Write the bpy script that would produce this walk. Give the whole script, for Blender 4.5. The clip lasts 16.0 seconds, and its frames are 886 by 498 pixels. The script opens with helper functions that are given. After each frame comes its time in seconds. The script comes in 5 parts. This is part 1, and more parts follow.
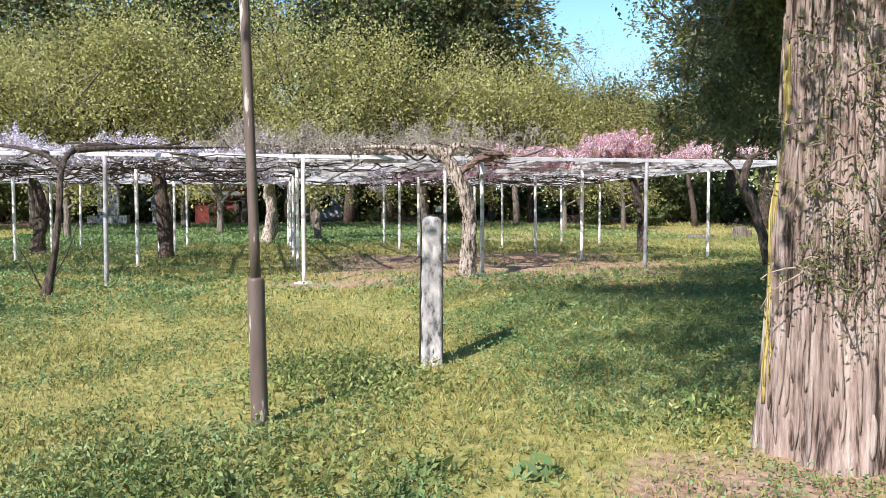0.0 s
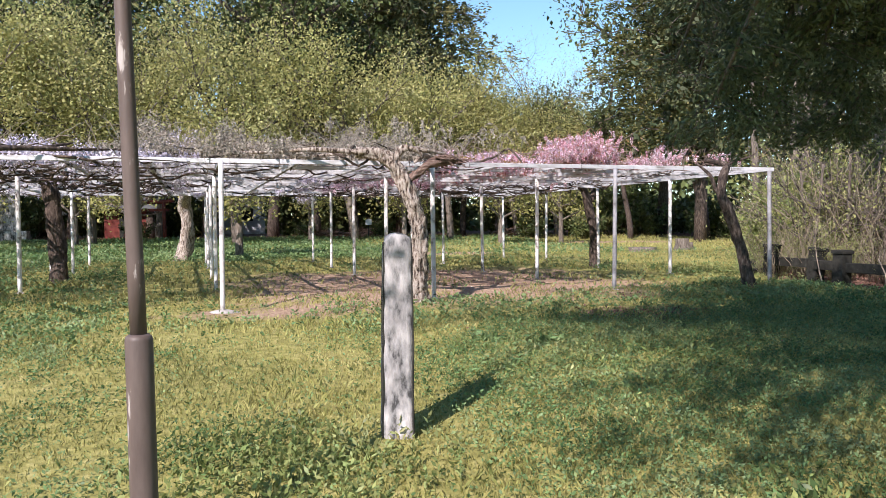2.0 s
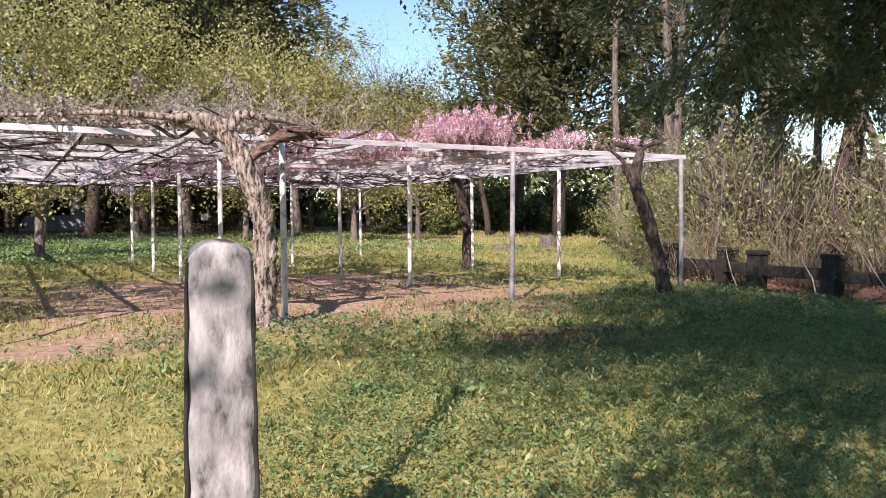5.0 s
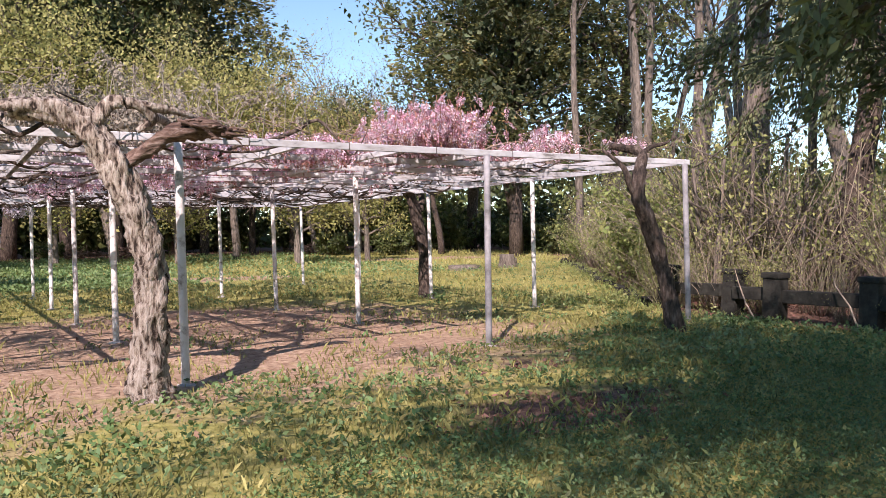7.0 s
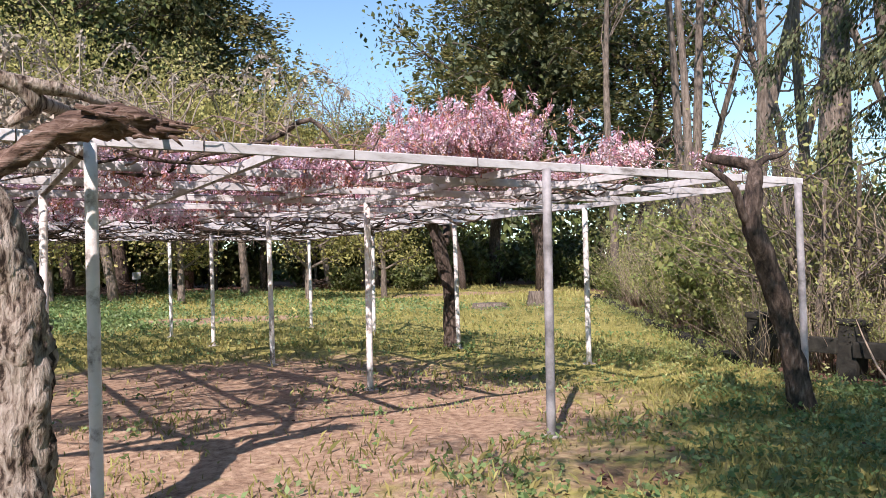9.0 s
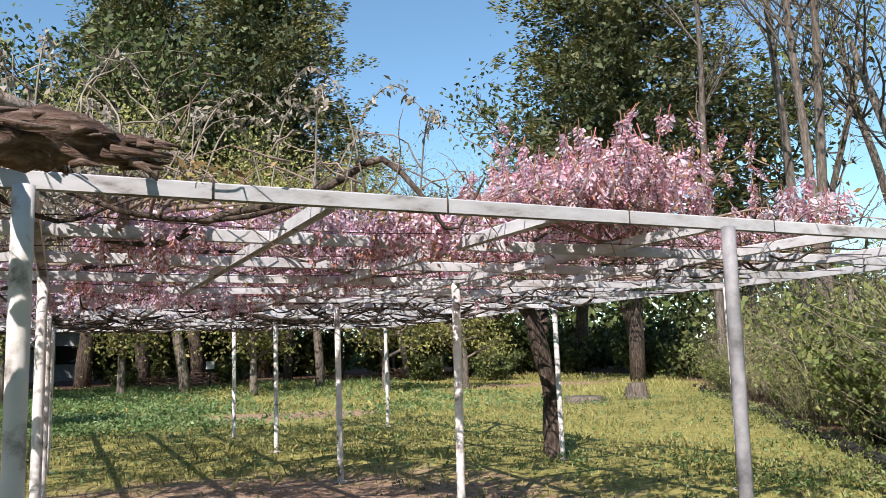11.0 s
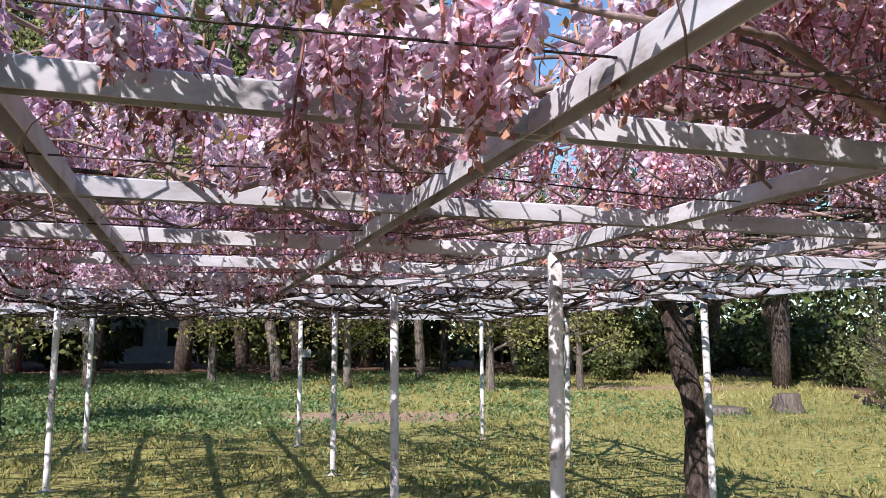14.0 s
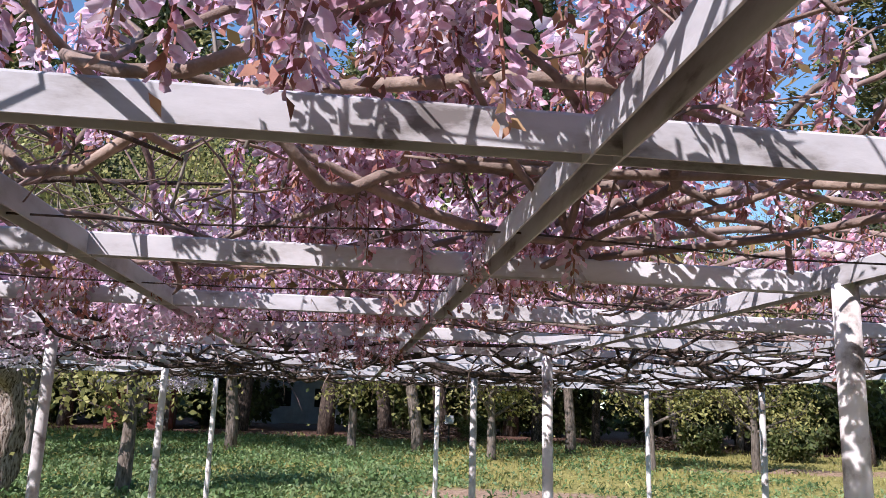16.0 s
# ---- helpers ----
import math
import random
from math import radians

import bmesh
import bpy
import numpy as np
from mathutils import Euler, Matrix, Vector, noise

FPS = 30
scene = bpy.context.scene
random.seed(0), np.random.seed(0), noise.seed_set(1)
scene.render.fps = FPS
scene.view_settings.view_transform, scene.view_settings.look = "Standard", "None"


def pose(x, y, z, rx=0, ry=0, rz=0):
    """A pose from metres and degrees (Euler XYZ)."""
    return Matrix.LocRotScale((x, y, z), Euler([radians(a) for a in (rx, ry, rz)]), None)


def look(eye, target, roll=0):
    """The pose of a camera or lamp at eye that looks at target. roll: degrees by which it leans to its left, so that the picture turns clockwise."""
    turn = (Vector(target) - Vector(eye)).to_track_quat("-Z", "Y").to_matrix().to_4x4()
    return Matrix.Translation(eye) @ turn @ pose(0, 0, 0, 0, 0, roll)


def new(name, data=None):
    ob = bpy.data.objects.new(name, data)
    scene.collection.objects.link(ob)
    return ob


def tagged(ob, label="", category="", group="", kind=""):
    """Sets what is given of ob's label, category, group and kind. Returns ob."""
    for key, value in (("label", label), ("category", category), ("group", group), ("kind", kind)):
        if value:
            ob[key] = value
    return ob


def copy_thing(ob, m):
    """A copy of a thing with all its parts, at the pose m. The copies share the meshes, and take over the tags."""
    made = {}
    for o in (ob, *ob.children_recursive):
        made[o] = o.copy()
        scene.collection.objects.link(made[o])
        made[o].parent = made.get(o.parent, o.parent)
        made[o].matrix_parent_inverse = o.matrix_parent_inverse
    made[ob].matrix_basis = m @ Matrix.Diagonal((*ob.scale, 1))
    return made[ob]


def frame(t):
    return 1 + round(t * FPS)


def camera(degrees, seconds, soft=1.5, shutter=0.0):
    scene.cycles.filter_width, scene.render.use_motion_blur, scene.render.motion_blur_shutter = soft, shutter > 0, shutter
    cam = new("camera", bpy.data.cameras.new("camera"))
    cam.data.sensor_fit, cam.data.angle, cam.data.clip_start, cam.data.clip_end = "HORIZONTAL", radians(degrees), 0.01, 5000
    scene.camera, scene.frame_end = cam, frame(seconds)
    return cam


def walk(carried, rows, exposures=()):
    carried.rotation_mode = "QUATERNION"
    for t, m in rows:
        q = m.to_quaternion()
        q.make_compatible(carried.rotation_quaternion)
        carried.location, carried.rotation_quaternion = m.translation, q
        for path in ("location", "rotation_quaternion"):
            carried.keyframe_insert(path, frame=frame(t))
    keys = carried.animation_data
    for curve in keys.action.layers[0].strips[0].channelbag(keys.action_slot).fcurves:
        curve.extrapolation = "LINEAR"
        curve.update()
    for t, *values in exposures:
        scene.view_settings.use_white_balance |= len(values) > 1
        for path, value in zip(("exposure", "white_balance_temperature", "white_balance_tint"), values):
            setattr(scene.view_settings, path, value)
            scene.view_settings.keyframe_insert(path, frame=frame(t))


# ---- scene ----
cam = camera(59.0, 16.0, soft=0.75)
PATH = [
    (0, (-0.504, -0.836, 1.05), (-0.077, 1.115, 0.956), -0.2),
    (0.5, (-0.428, -0.294, 1.045), (0.023, 1.653, 0.955), -0.3),
    (1, (-0.42, 0.233, 1.06), (0.077, 2.168, 0.978), -0.5),
    (1.5, (-0.395, 0.604, 1.112), (0.148, 2.528, 1.033), -0.4),
    (2, (-0.392, 1.032, 1.071), (0.22, 2.935, 1.008), -0.5),
    (2.5, (-0.377, 1.498, 1.037), (0.318, 3.372, 0.983), -0.4),
    (3, (-0.313, 1.854, 1.085), (0.459, 3.698, 1.024), -0.4),
    (3.5, (-0.226, 2.226, 1.071), (0.623, 4.036, 1.018), -0.4),
    (4, (-0.011, 2.579, 1.058), (0.863, 4.377, 0.997), -1.0),
    (4.2, (0.037, 2.794, 1.062), (0.933, 4.581, 0.994), -0.8),
    (6.3, (1.022, 4.985, 1.105), (2.067, 6.689, 1.038), -1.2),
    (6.5, (1.103, 5.163, 1.119), (2.161, 6.859, 1.06), -1.3),
    (7, (1.365, 5.649, 1.135), (2.448, 7.33, 1.1), -1.3),
    (7.5, (1.606, 6.136, 1.173), (2.703, 7.809, 1.159), -1.3),
    (8, (1.834, 6.611, 1.231), (2.929, 8.285, 1.235), -1.2),
    (8.2, (1.948, 6.814, 1.229), (3.041, 8.489, 1.243), -1.2),
    (10.3, (2.897, 8.746, 1.322), (3.841, 10.504, 1.461), -2.1),
    (10.5, (2.921, 8.891, 1.34), (3.857, 10.65, 1.507), -2.1),
    (11, (3.11, 9.246, 1.356), (3.982, 11.026, 1.624), -1.7),
    (11.5, (3.372, 9.675, 1.392), (4.166, 11.484, 1.706), -1.3),
    (12, (3.546, 10.127, 1.381), (4.311, 11.95, 1.682), -1.0),
    (12.5, (3.772, 10.511, 1.386), (4.517, 12.346, 1.669), -0.6),
    (13, (3.99, 10.879, 1.391), (4.713, 12.724, 1.661), 0.2),
    (13.5, (4.178, 11.236, 1.446), (4.859, 13.099, 1.698), 0.1),
    (14, (4.409, 11.628, 1.5), (5.007, 13.521, 1.746), 0.1),
    (14.5, (4.578, 12.042, 1.536), (5.077, 13.961, 1.793), 0.1),
    (15, (4.657, 12.41, 1.58), (5.068, 14.346, 1.863), 0.2),
    (15.5, (4.726, 12.766, 1.592), (5.039, 14.713, 1.926), 0.7),
    (16, (4.725, 13.062, 1.579), (4.952, 15.009, 1.98), 1.9),
]
walk(cam, [(t, look(eye, target, roll)) for t, eye, target, roll in PATH], [(0, 0.88, 6500, 20), (0.6, 0.76, 6500, 20), (2.5, 0.72, 6600, 28), (4, 0.74, 6850, 33), (7, 0.68, 6950, 34), (8, 0.68, 6950, 33), (10.5, 0.6, 6750, 21), (12, 0.5, 6550, 18), (13, 0.52, 6200, 17), (14, 0.53, 6300, 26), (16, 0.55, 6250, 28)])

# ---- light ----
SUN = Vector((0.87, 0.86, -1.0)).normalized()
world = bpy.data.worlds.new("sky")
scene.world = world
world.use_nodes = True
wn = world.node_tree.nodes
sky = wn.new("ShaderNodeTexSky")
sky.sky_type, sky.sun_disc = "NISHITA", False
sky.sun_elevation, sky.sun_rotation = radians(39.3), radians(225.3)
sky.air_density, sky.dust_density, sky.ozone_density = 1.0, 0.0, 0.0
wn["Background"].inputs["Strength"].default_value = 0.125
deep = wn.new("ShaderNodeMix")
deep.data_type, deep.blend_type = "RGBA", "MULTIPLY"
deep.inputs[0].default_value, deep.inputs[7].default_value = 1.0, (0.67, 0.97, 1.03, 1)
world.node_tree.links.new(sky.outputs[0], deep.inputs[6])
world.node_tree.links.new(deep.outputs[2], wn["Background"].inputs["Color"])
lamp = bpy.data.lights.new("sun", "SUN")
lamp.energy, lamp.angle, lamp.color = 4.8, radians(0.53), (1.0, 0.955, 0.88)
sun = new("sun", lamp)
sun.rotation_euler = SUN.to_track_quat("-Z", "Y").to_euler()

# ---- helpers of this place ----
rng = np.random.default_rng(11)


def smooth(v):
    v = np.clip(v, 0.0, 1.0)
    return v * v * (3 - 2 * v)


def ground_z(x, y):
    """The lawn climbs a little to the trellis, and again to the wood behind it."""
    x, y = np.asarray(x, float), np.asarray(y, float)
    swell = 0.03 * np.sin(x * 0.9 + 1.3) * np.sin(y * 0.7) + 0.02 * np.sin(x * 2.1 + y * 1.3)
    dip = -0.12 * np.exp(-(np.clip(np.abs(x + 0.6) - 0.6, 0, None) / 1.7) ** 2 - ((y - 12.0) / 2.2) ** 2)
    return dip - 0.42 * (1 - smooth((y - 3) / 9)) + 0.45 * smooth((y - 26) / 22) + swell * smooth((np.hypot(x - 3, y - 6) - 1) / 8)


def gz(x, y):
    return float(ground_z(x, y))


def mesh_np(name, verts, faces):
    verts, faces = np.asarray(verts, np.float32), np.asarray(faces, np.int32)
    me = bpy.data.meshes.new(name)
    n, k = faces.shape
    me.vertices.add(len(verts))
    me.vertices.foreach_set("co", verts.ravel())
    me.loops.add(n * k)
    me.loops.foreach_set("vertex_index", faces.ravel())
    me.polygons.add(n)
    me.polygons.foreach_set("loop_start", np.arange(n, dtype=np.int32) * k)
    me.update(calc_edges=True)
    return me


def join(pieces):
    vs, fs, at = [], [], 0
    for v, f in pieces:
        vs.append(v), fs.append(np.asarray(f) + at)
        at += len(v)
    return np.concatenate(vs), np.concatenate(fs)


def tube(path, radii, seg=8, lump=0.0, seed=0, squash=1.0):
    """A round limb along a path, closed at both ends; lump makes it gnarled."""
    path = np.asarray(path, float)
    n = len(path)
    radii = np.broadcast_to(np.asarray(radii, float), (n,))
    way = np.gradient(path, axis=0)
    way /= np.linalg.norm(way, axis=1)[:, None] + 1e-9
    ref = np.array([0.0, 0, 1]) if abs(way[0][2]) < 0.8 else np.array([1.0, 0, 0])
    a = np.cross(way, ref)
    a /= np.linalg.norm(a, axis=1)[:, None] + 1e-9
    b = np.cross(way, a)
    t = np.linspace(0, 2 * np.pi, seg, endpoint=False)
    r = radii[:, None] * np.ones(seg)
    if lump:
        k = np.random.default_rng(seed)
        ph = k.uniform(0, 6.28, 4)
        s = np.arange(n)[:, None]
        r = r * (1 + lump * (np.sin(3 * t + ph[0] + 0.35 * s) * 0.5 + np.sin(2 * t + ph[1] - 0.5 * s) * 0.4 + np.sin(7 * t + ph[2] + 0.2 * s) * 0.25) + lump * 0.35 * k.normal(size=(n, seg)))
    if lump > 0.15 and seg > 12:
        for q in range(n):
            for w in range(seg):
                r[q, w] *= 1 + 0.75 * lump * noise.noise(Vector((path[q][0] * 3 + math.cos(t[w]) * 2.2, math.sin(t[w]) * 2.2 + seed, path[q][2] * 5)))
    v = path[:, None, :] + a[:, None, :] * (r * np.cos(t))[..., None] + b[:, None, :] * (r * np.sin(t) * squash)[..., None]
    v = np.concatenate([np.repeat(path[:1], seg, 0)[None], v, np.repeat(path[-1:], seg, 0)[None]]).reshape(-1, 3)
    i, j = np.meshgrid(np.arange(n + 1), np.arange(seg), indexing="ij")
    f = np.stack([i * seg + j, i * seg + (j + 1) % seg, (i + 1) * seg + (j + 1) % seg, (i + 1) * seg + j], -1).reshape(-1, 4)
    return v, f


def curve(points, n):
    """A smooth line through points (Catmull-Rom)."""
    p = np.asarray(points, float)
    p = np.vstack([2 * p[0] - p[1], p, 2 * p[-1] - p[-2]])
    out = []
    for u in np.linspace(0, len(p) - 3 - 1e-6, n):
        i = int(u)
        t = u - i
        a, b, c, d = p[i:i + 4]
        out.append(0.5 * (2 * b + (c - a) * t + (2 * a - 5 * b + 4 * c - d) * t * t + (3 * b - a - 3 * c + d) * t ** 3))
    return np.array(out)


def unit(v):
    return v / (np.linalg.norm(v, axis=-1, keepdims=True) + 1e-9)


def leaves(places, size, aspect=1.8, droop=0.0, ways=None, k=rng, fold=0.25):
    """Many small pointed leaves, each a bent kite, at places (N,3)."""
    n = len(places)
    d = unit(k.normal(size=(n, 3)) if ways is None else ways + k.normal(size=(n, 3)) * 0.35)
    d[:, 2] -= droop
    d = unit(d)
    side = unit(np.cross(d, k.normal(size=(n, 3))))
    up = np.cross(side, d)
    s = (np.asarray(size) * k.uniform(0.6, 1.3, n))[:, None]
    w = s / aspect
    mid = places + d * s * 0.45 + up * w * fold
    v = np.stack([places, mid + side * w * 0.5, places + d * s, mid - side * w * 0.5], 1).reshape(-1, 3)
    return v, np.arange(4 * n).reshape(n, 4)


def petals(places, size, ways, k):
    """Cupped rounded petals of two folded halves."""
    n = len(places)
    d = unit(ways + k.normal(size=(n, 3)) * 0.35)
    side = unit(np.cross(d, k.normal(size=(n, 3))))
    up = np.cross(side, d)
    s = (np.asarray(size) * k.uniform(0.7, 1.3, n))[:, None]
    v = np.stack([places, places + d * s * 0.3 + side * s * 0.26 + up * s * 0.14, places + d * s * 0.8 + side * s * 0.22 + up * s * 0.2, places + d * s + up * s * 0.02, places + d * s * 0.8 - side * s * 0.22 + up * s * 0.2, places + d * s * 0.3 - side * s * 0.26 + up * s * 0.14], 1).reshape(-1, 3)
    b = (np.arange(n) * 6)[:, None]
    return v, np.concatenate([b + np.array([[0, 1, 2, 3]]), b + np.array([[0, 3, 4, 5]])])


def thing(name, label, category, m=None, group="", kind=""):
    ob = new(name)
    ob.empty_display_size = 0.2
    ob.matrix_basis = m if m is not None else Matrix()
    return tagged(ob, label, category, group, kind)


def part(name, shape, material, parent=None, label="", shade=False, kind=""):
    """Links one mesh (verts and faces, a bmesh or a mesh) under a thing or a part."""
    if isinstance(shape, tuple):
        me = mesh_np(name, *shape)
    elif isinstance(shape, bmesh.types.BMesh):
        me = bpy.data.meshes.new(name)
        shape.to_mesh(me)
        shape.free()
    else:
        me = shape
    if not me.materials:
        me.materials.append(material)
    if shade:
        me.polygons.foreach_set("use_smooth", np.ones(len(me.polygons), bool))
    ob = new(name, me)
    ob.parent = parent
    return tagged(ob, label, kind=kind)


def box_bm(x0, x1, y0, y1, z0, z1, bevel=0.0, bm=None):
    bm = bm or bmesh.new()
    got = bmesh.ops.create_cube(bm, size=1.0, matrix=Matrix.Translation(((x0 + x1) / 2, (y0 + y1) / 2, (z0 + z1) / 2)) @ Matrix.Diagonal((x1 - x0, y1 - y0, z1 - z0, 1)))
    if bevel:
        edges = list({e for v in got["verts"] for e in v.link_edges})
        bmesh.ops.bevel(bm, geom=edges, offset=bevel, segments=2, affect="EDGES", profile=0.6)
    return bm


# ---- materials ----
def material(name, stops, scale=8.0, rough=0.85, bump=0.25, stretch=(1, 1, 1), big=0.5, wide=0.3, island=0.0, trans=0.0, metal=0.0, spec=0.3, random_ob=0.0, depth=0.02):
    """A procedural surface: fine grain through a ramp, a slow stain over it, and relief."""
    m = bpy.data.materials.new(name)
    m.use_nodes = True
    t = m.node_tree
    nd, ln = t.nodes, t.links
    p = nd["Principled BSDF"]
    co = nd.new("ShaderNodeTexCoord")
    mp = nd.new("ShaderNodeMapping")
    mp.inputs["Scale"].default_value = stretch
    ln.new(co.outputs["Object"], mp.inputs["Vector"])
    vec = mp.outputs["Vector"]
    if random_ob:
        oi = nd.new("ShaderNodeObjectInfo")
        ad = nd.new("ShaderNodeVectorMath")
        ml = nd.new("ShaderNodeMath")
        ml.operation, ml.inputs[1].default_value = "MULTIPLY", 37.0
        ln.new(oi.outputs["Random"], ml.inputs[0])
        ln.new(vec, ad.inputs[0]), ln.new(ml.outputs[0], ad.inputs[1])
        vec = ad.outputs[0]
    fine = nd.new("ShaderNodeTexNoise")
    fine.inputs["Scale"].default_value, fine.inputs["Detail"].default_value, fine.inputs["Roughness"].default_value = scale, 7, 0.62
    ln.new(vec, fine.inputs["Vector"])
    ramp = nd.new("ShaderNodeValToRGB")
    ln.new(fine.outputs["Fac"], ramp.inputs["Fac"])
    el = ramp.color_ramp.elements
    while len(el) < len(stops):
        el.new(0.5)
    for e, (at, c) in zip(el, stops):
        e.position, e.color = at, (*c, 1)
    slow = nd.new("ShaderNodeTexNoise")
    slow.inputs["Scale"].default_value, slow.inputs["Detail"].default_value = wide * scale ** 0.5 * 0.6, 3
    ln.new(vec, slow.inputs["Vector"])
    rg = nd.new("ShaderNodeMapRange")
    rg.inputs["From Min"].default_value, rg.inputs["From Max"].default_value = 0.3, 0.7
    rg.inputs["To Min"].default_value, rg.inputs["To Max"].default_value = 1 - big * 0.6, 1 + big * 0.4
    ln.new(slow.outputs["Fac"], rg.inputs["Value"])
    hsv = nd.new("ShaderNodeHueSaturation")
    ln.new(ramp.outputs["Color"], hsv.inputs["Color"])
    value = rg.outputs["Result"]
    if island:
        ge = nd.new("ShaderNodeNewGeometry")
        r2 = nd.new("ShaderNodeMapRange")
        r2.inputs["To Min"].default_value, r2.inputs["To Max"].default_value = 1 - island, 1 + island
        ln.new(ge.outputs["Random Per Island"], r2.inputs["Value"])
        mu = nd.new("ShaderNodeMath")
        mu.operation = "MULTIPLY"
        ln.new(value, mu.inputs[0]), ln.new(r2.outputs["Result"], mu.inputs[1])
        value = mu.outputs[0]
        r3 = nd.new("ShaderNodeMapRange")
        r3.inputs["To Min"].default_value, r3.inputs["To Max"].default_value = 0.5 - island * 0.06, 0.5 + island * 0.06
        wn_ = nd.new("ShaderNodeTexWhiteNoise")
        wn_.noise_dimensions = "1D"
        ln.new(ge.outputs["Random Per Island"], wn_.inputs["W"])
        ln.new(wn_.outputs["Value"], r3.inputs["Value"])
        ln.new(r3.outputs["Result"], hsv.inputs["Hue"])
    ln.new(value, hsv.inputs["Value"])
    ln.new(hsv.outputs["Color"], p.inputs["Base Color"])
    p.inputs["Roughness"].default_value, p.inputs["Metallic"].default_value, p.inputs["Specular IOR Level"].default_value = rough, metal, spec
    if bump:
        bp = nd.new("ShaderNodeBump")
        bp.inputs["Strength"].default_value, bp.inputs["Distance"].default_value = bump, depth
        ln.new(fine.outputs["Fac"], bp.inputs["Height"])
        ln.new(bp.outputs["Normal"], p.inputs["Normal"])
    if trans:
        tl = nd.new("ShaderNodeBsdfTranslucent")
        mx = nd.new("ShaderNodeMixShader")
        mx.inputs[0].default_value = trans
        ln.new(hsv.outputs["Color"], tl.inputs["Color"])
        ln.new(p.outputs[0], mx.inputs[1]), ln.new(tl.outputs[0], mx.inputs[2])
        ln.new(mx.outputs[0], nd["Material Output"].inputs["Surface"])
    return m


PAINT = material("peeling_white_paint", [(0.33, (0.16, 0.14, 0.12)), (0.41, (0.5, 0.48, 0.46)), (0.48, (0.74, 0.73, 0.71)), (0.75, (0.84, 0.83, 0.82))], 7, 0.55, 0.2, random_ob=1, depth=0.004)
BEAM = material("white_painted_timber", [(0.3, (0.2, 0.19, 0.18)), (0.4, (0.45, 0.45, 0.45)), (0.5, (0.54, 0.555, 0.57)), (0.7, (0.63, 0.65, 0.67))], 9, 0.6, 0.3, (0.6, 1, 1.6), random_ob=1, depth=0.004)
GREYPOST = material("weathered_grey_paint", [(0.3, (0.10, 0.10, 0.10)), (0.5, (0.26, 0.26, 0.27)), (0.7, (0.42, 0.42, 0.44))], 6, 0.6, 0.2, random_ob=1, depth=0.004)
CONCRETE = material("rough_concrete", [(0.3, (0.3, 0.28, 0.25)), (0.6, (0.5, 0.47, 0.43))], 18, 0.9, 0.6)
GRANITE = material("lichen_granite", [(0.39, (0.07, 0.07, 0.07)), (0.48, (0.3, 0.295, 0.29)), (0.62, (0.52, 0.5, 0.49)), (0.82, (0.68, 0.66, 0.64))], 11, 0.85, 0.9, (1, 1, 0.45), big=0.9, wide=0.9, depth=0.02)
# near-black stone: the fence's deep shade is put into this base colour
DARKSTONE = material("shade_darkened_fence_stone", [(0.3, (0.0135, 0.0135, 0.0121)), (0.6, (0.0383, 0.0383, 0.0315)), (0.8, (0.063, 0.0608, 0.0495))], 10, 0.9, 0.6, random_ob=1)
BROWN = material("brown_painted_steel", [(0.3, (0.10, 0.075, 0.065)), (0.6, (0.15, 0.115, 0.10)), (0.64, (0.45, 0.40, 0.37)), (0.8, (0.5, 0.47, 0.45))], 9, 0.5, 0.15, (1.4, 1.4, 0.3), depth=0.004)
BARK_CEDAR = material("fibrous_cedar_bark", [(0.37, (0.06, 0.04, 0.033)), (0.45, (0.27, 0.2, 0.17)), (0.58, (0.41, 0.33, 0.29)), (0.8, (0.53, 0.45, 0.41))], 6, 0.95, 1.0, (3.2, 3.2, 0.32), depth=0.05)
ALGAE = material("yellow_lichen_strip", [(0.35, (0.26, 0.18, 0.09)), (0.5, (0.42, 0.34, 0.11)), (0.7, (0.52, 0.45, 0.15))], 9, 0.95, 0.8, (5, 5, 0.4), depth=0.03)
BARK_WIST = material("pale_gnarled_bark", [(0.38, (0.04, 0.028, 0.022)), (0.45, (0.22, 0.17, 0.135)), (0.53, (0.4, 0.345, 0.29)), (0.7, (0.57, 0.51, 0.45))], 10, 0.95, 1.0, (3, 3, 0.75), depth=0.06)
BARK_DARK = material("dark_wisteria_bark", [(0.35, (0.025, 0.02, 0.017)), (0.55, (0.1, 0.075, 0.06)), (0.75, (0.24, 0.2, 0.17))], 12, 0.95, 1.0, (2, 2, 0.6), depth=0.04)
VINE = material("brown_vine", [(0.3, (0.14, 0.10, 0.08)), (0.6, (0.33, 0.25, 0.21)), (0.8, (0.48, 0.4, 0.35))], 14, 0.9, 0.6, island=0.3)
TWIG_GREY = material("grey_bare_twigs", [(0.3, (0.17, 0.14, 0.11)), (0.6, (0.34, 0.30, 0.24)), (0.8, (0.45, 0.41, 0.34))], 14, 0.9, 0.3, island=0.35)
DEADWOOD = material("rotten_split_wood", [(0.3, (0.04, 0.025, 0.02)), (0.5, (0.17, 0.11, 0.085)), (0.75, (0.42, 0.33, 0.28))], 9, 0.95, 1.0, (0.6, 4, 4), depth=0.04)
BARK_WOOD = material("grey_tree_bark", [(0.3, (0.05, 0.042, 0.035)), (0.5, (0.16, 0.135, 0.11)), (0.75, (0.3, 0.26, 0.22))], 7, 0.95, 0.9, (3, 3, 0.7), depth=0.05, random_ob=1)
PINK = material("pink_wisteria_petals", [(0.34, (0.6, 0.25, 0.32)), (0.42, (0.78, 0.46, 0.56)), (0.51, (0.88, 0.68, 0.77)), (0.62, (0.94, 0.89, 0.93))], 13, 0.7, 0, island=0.36, trans=0.46, big=0.45, wide=0.9)
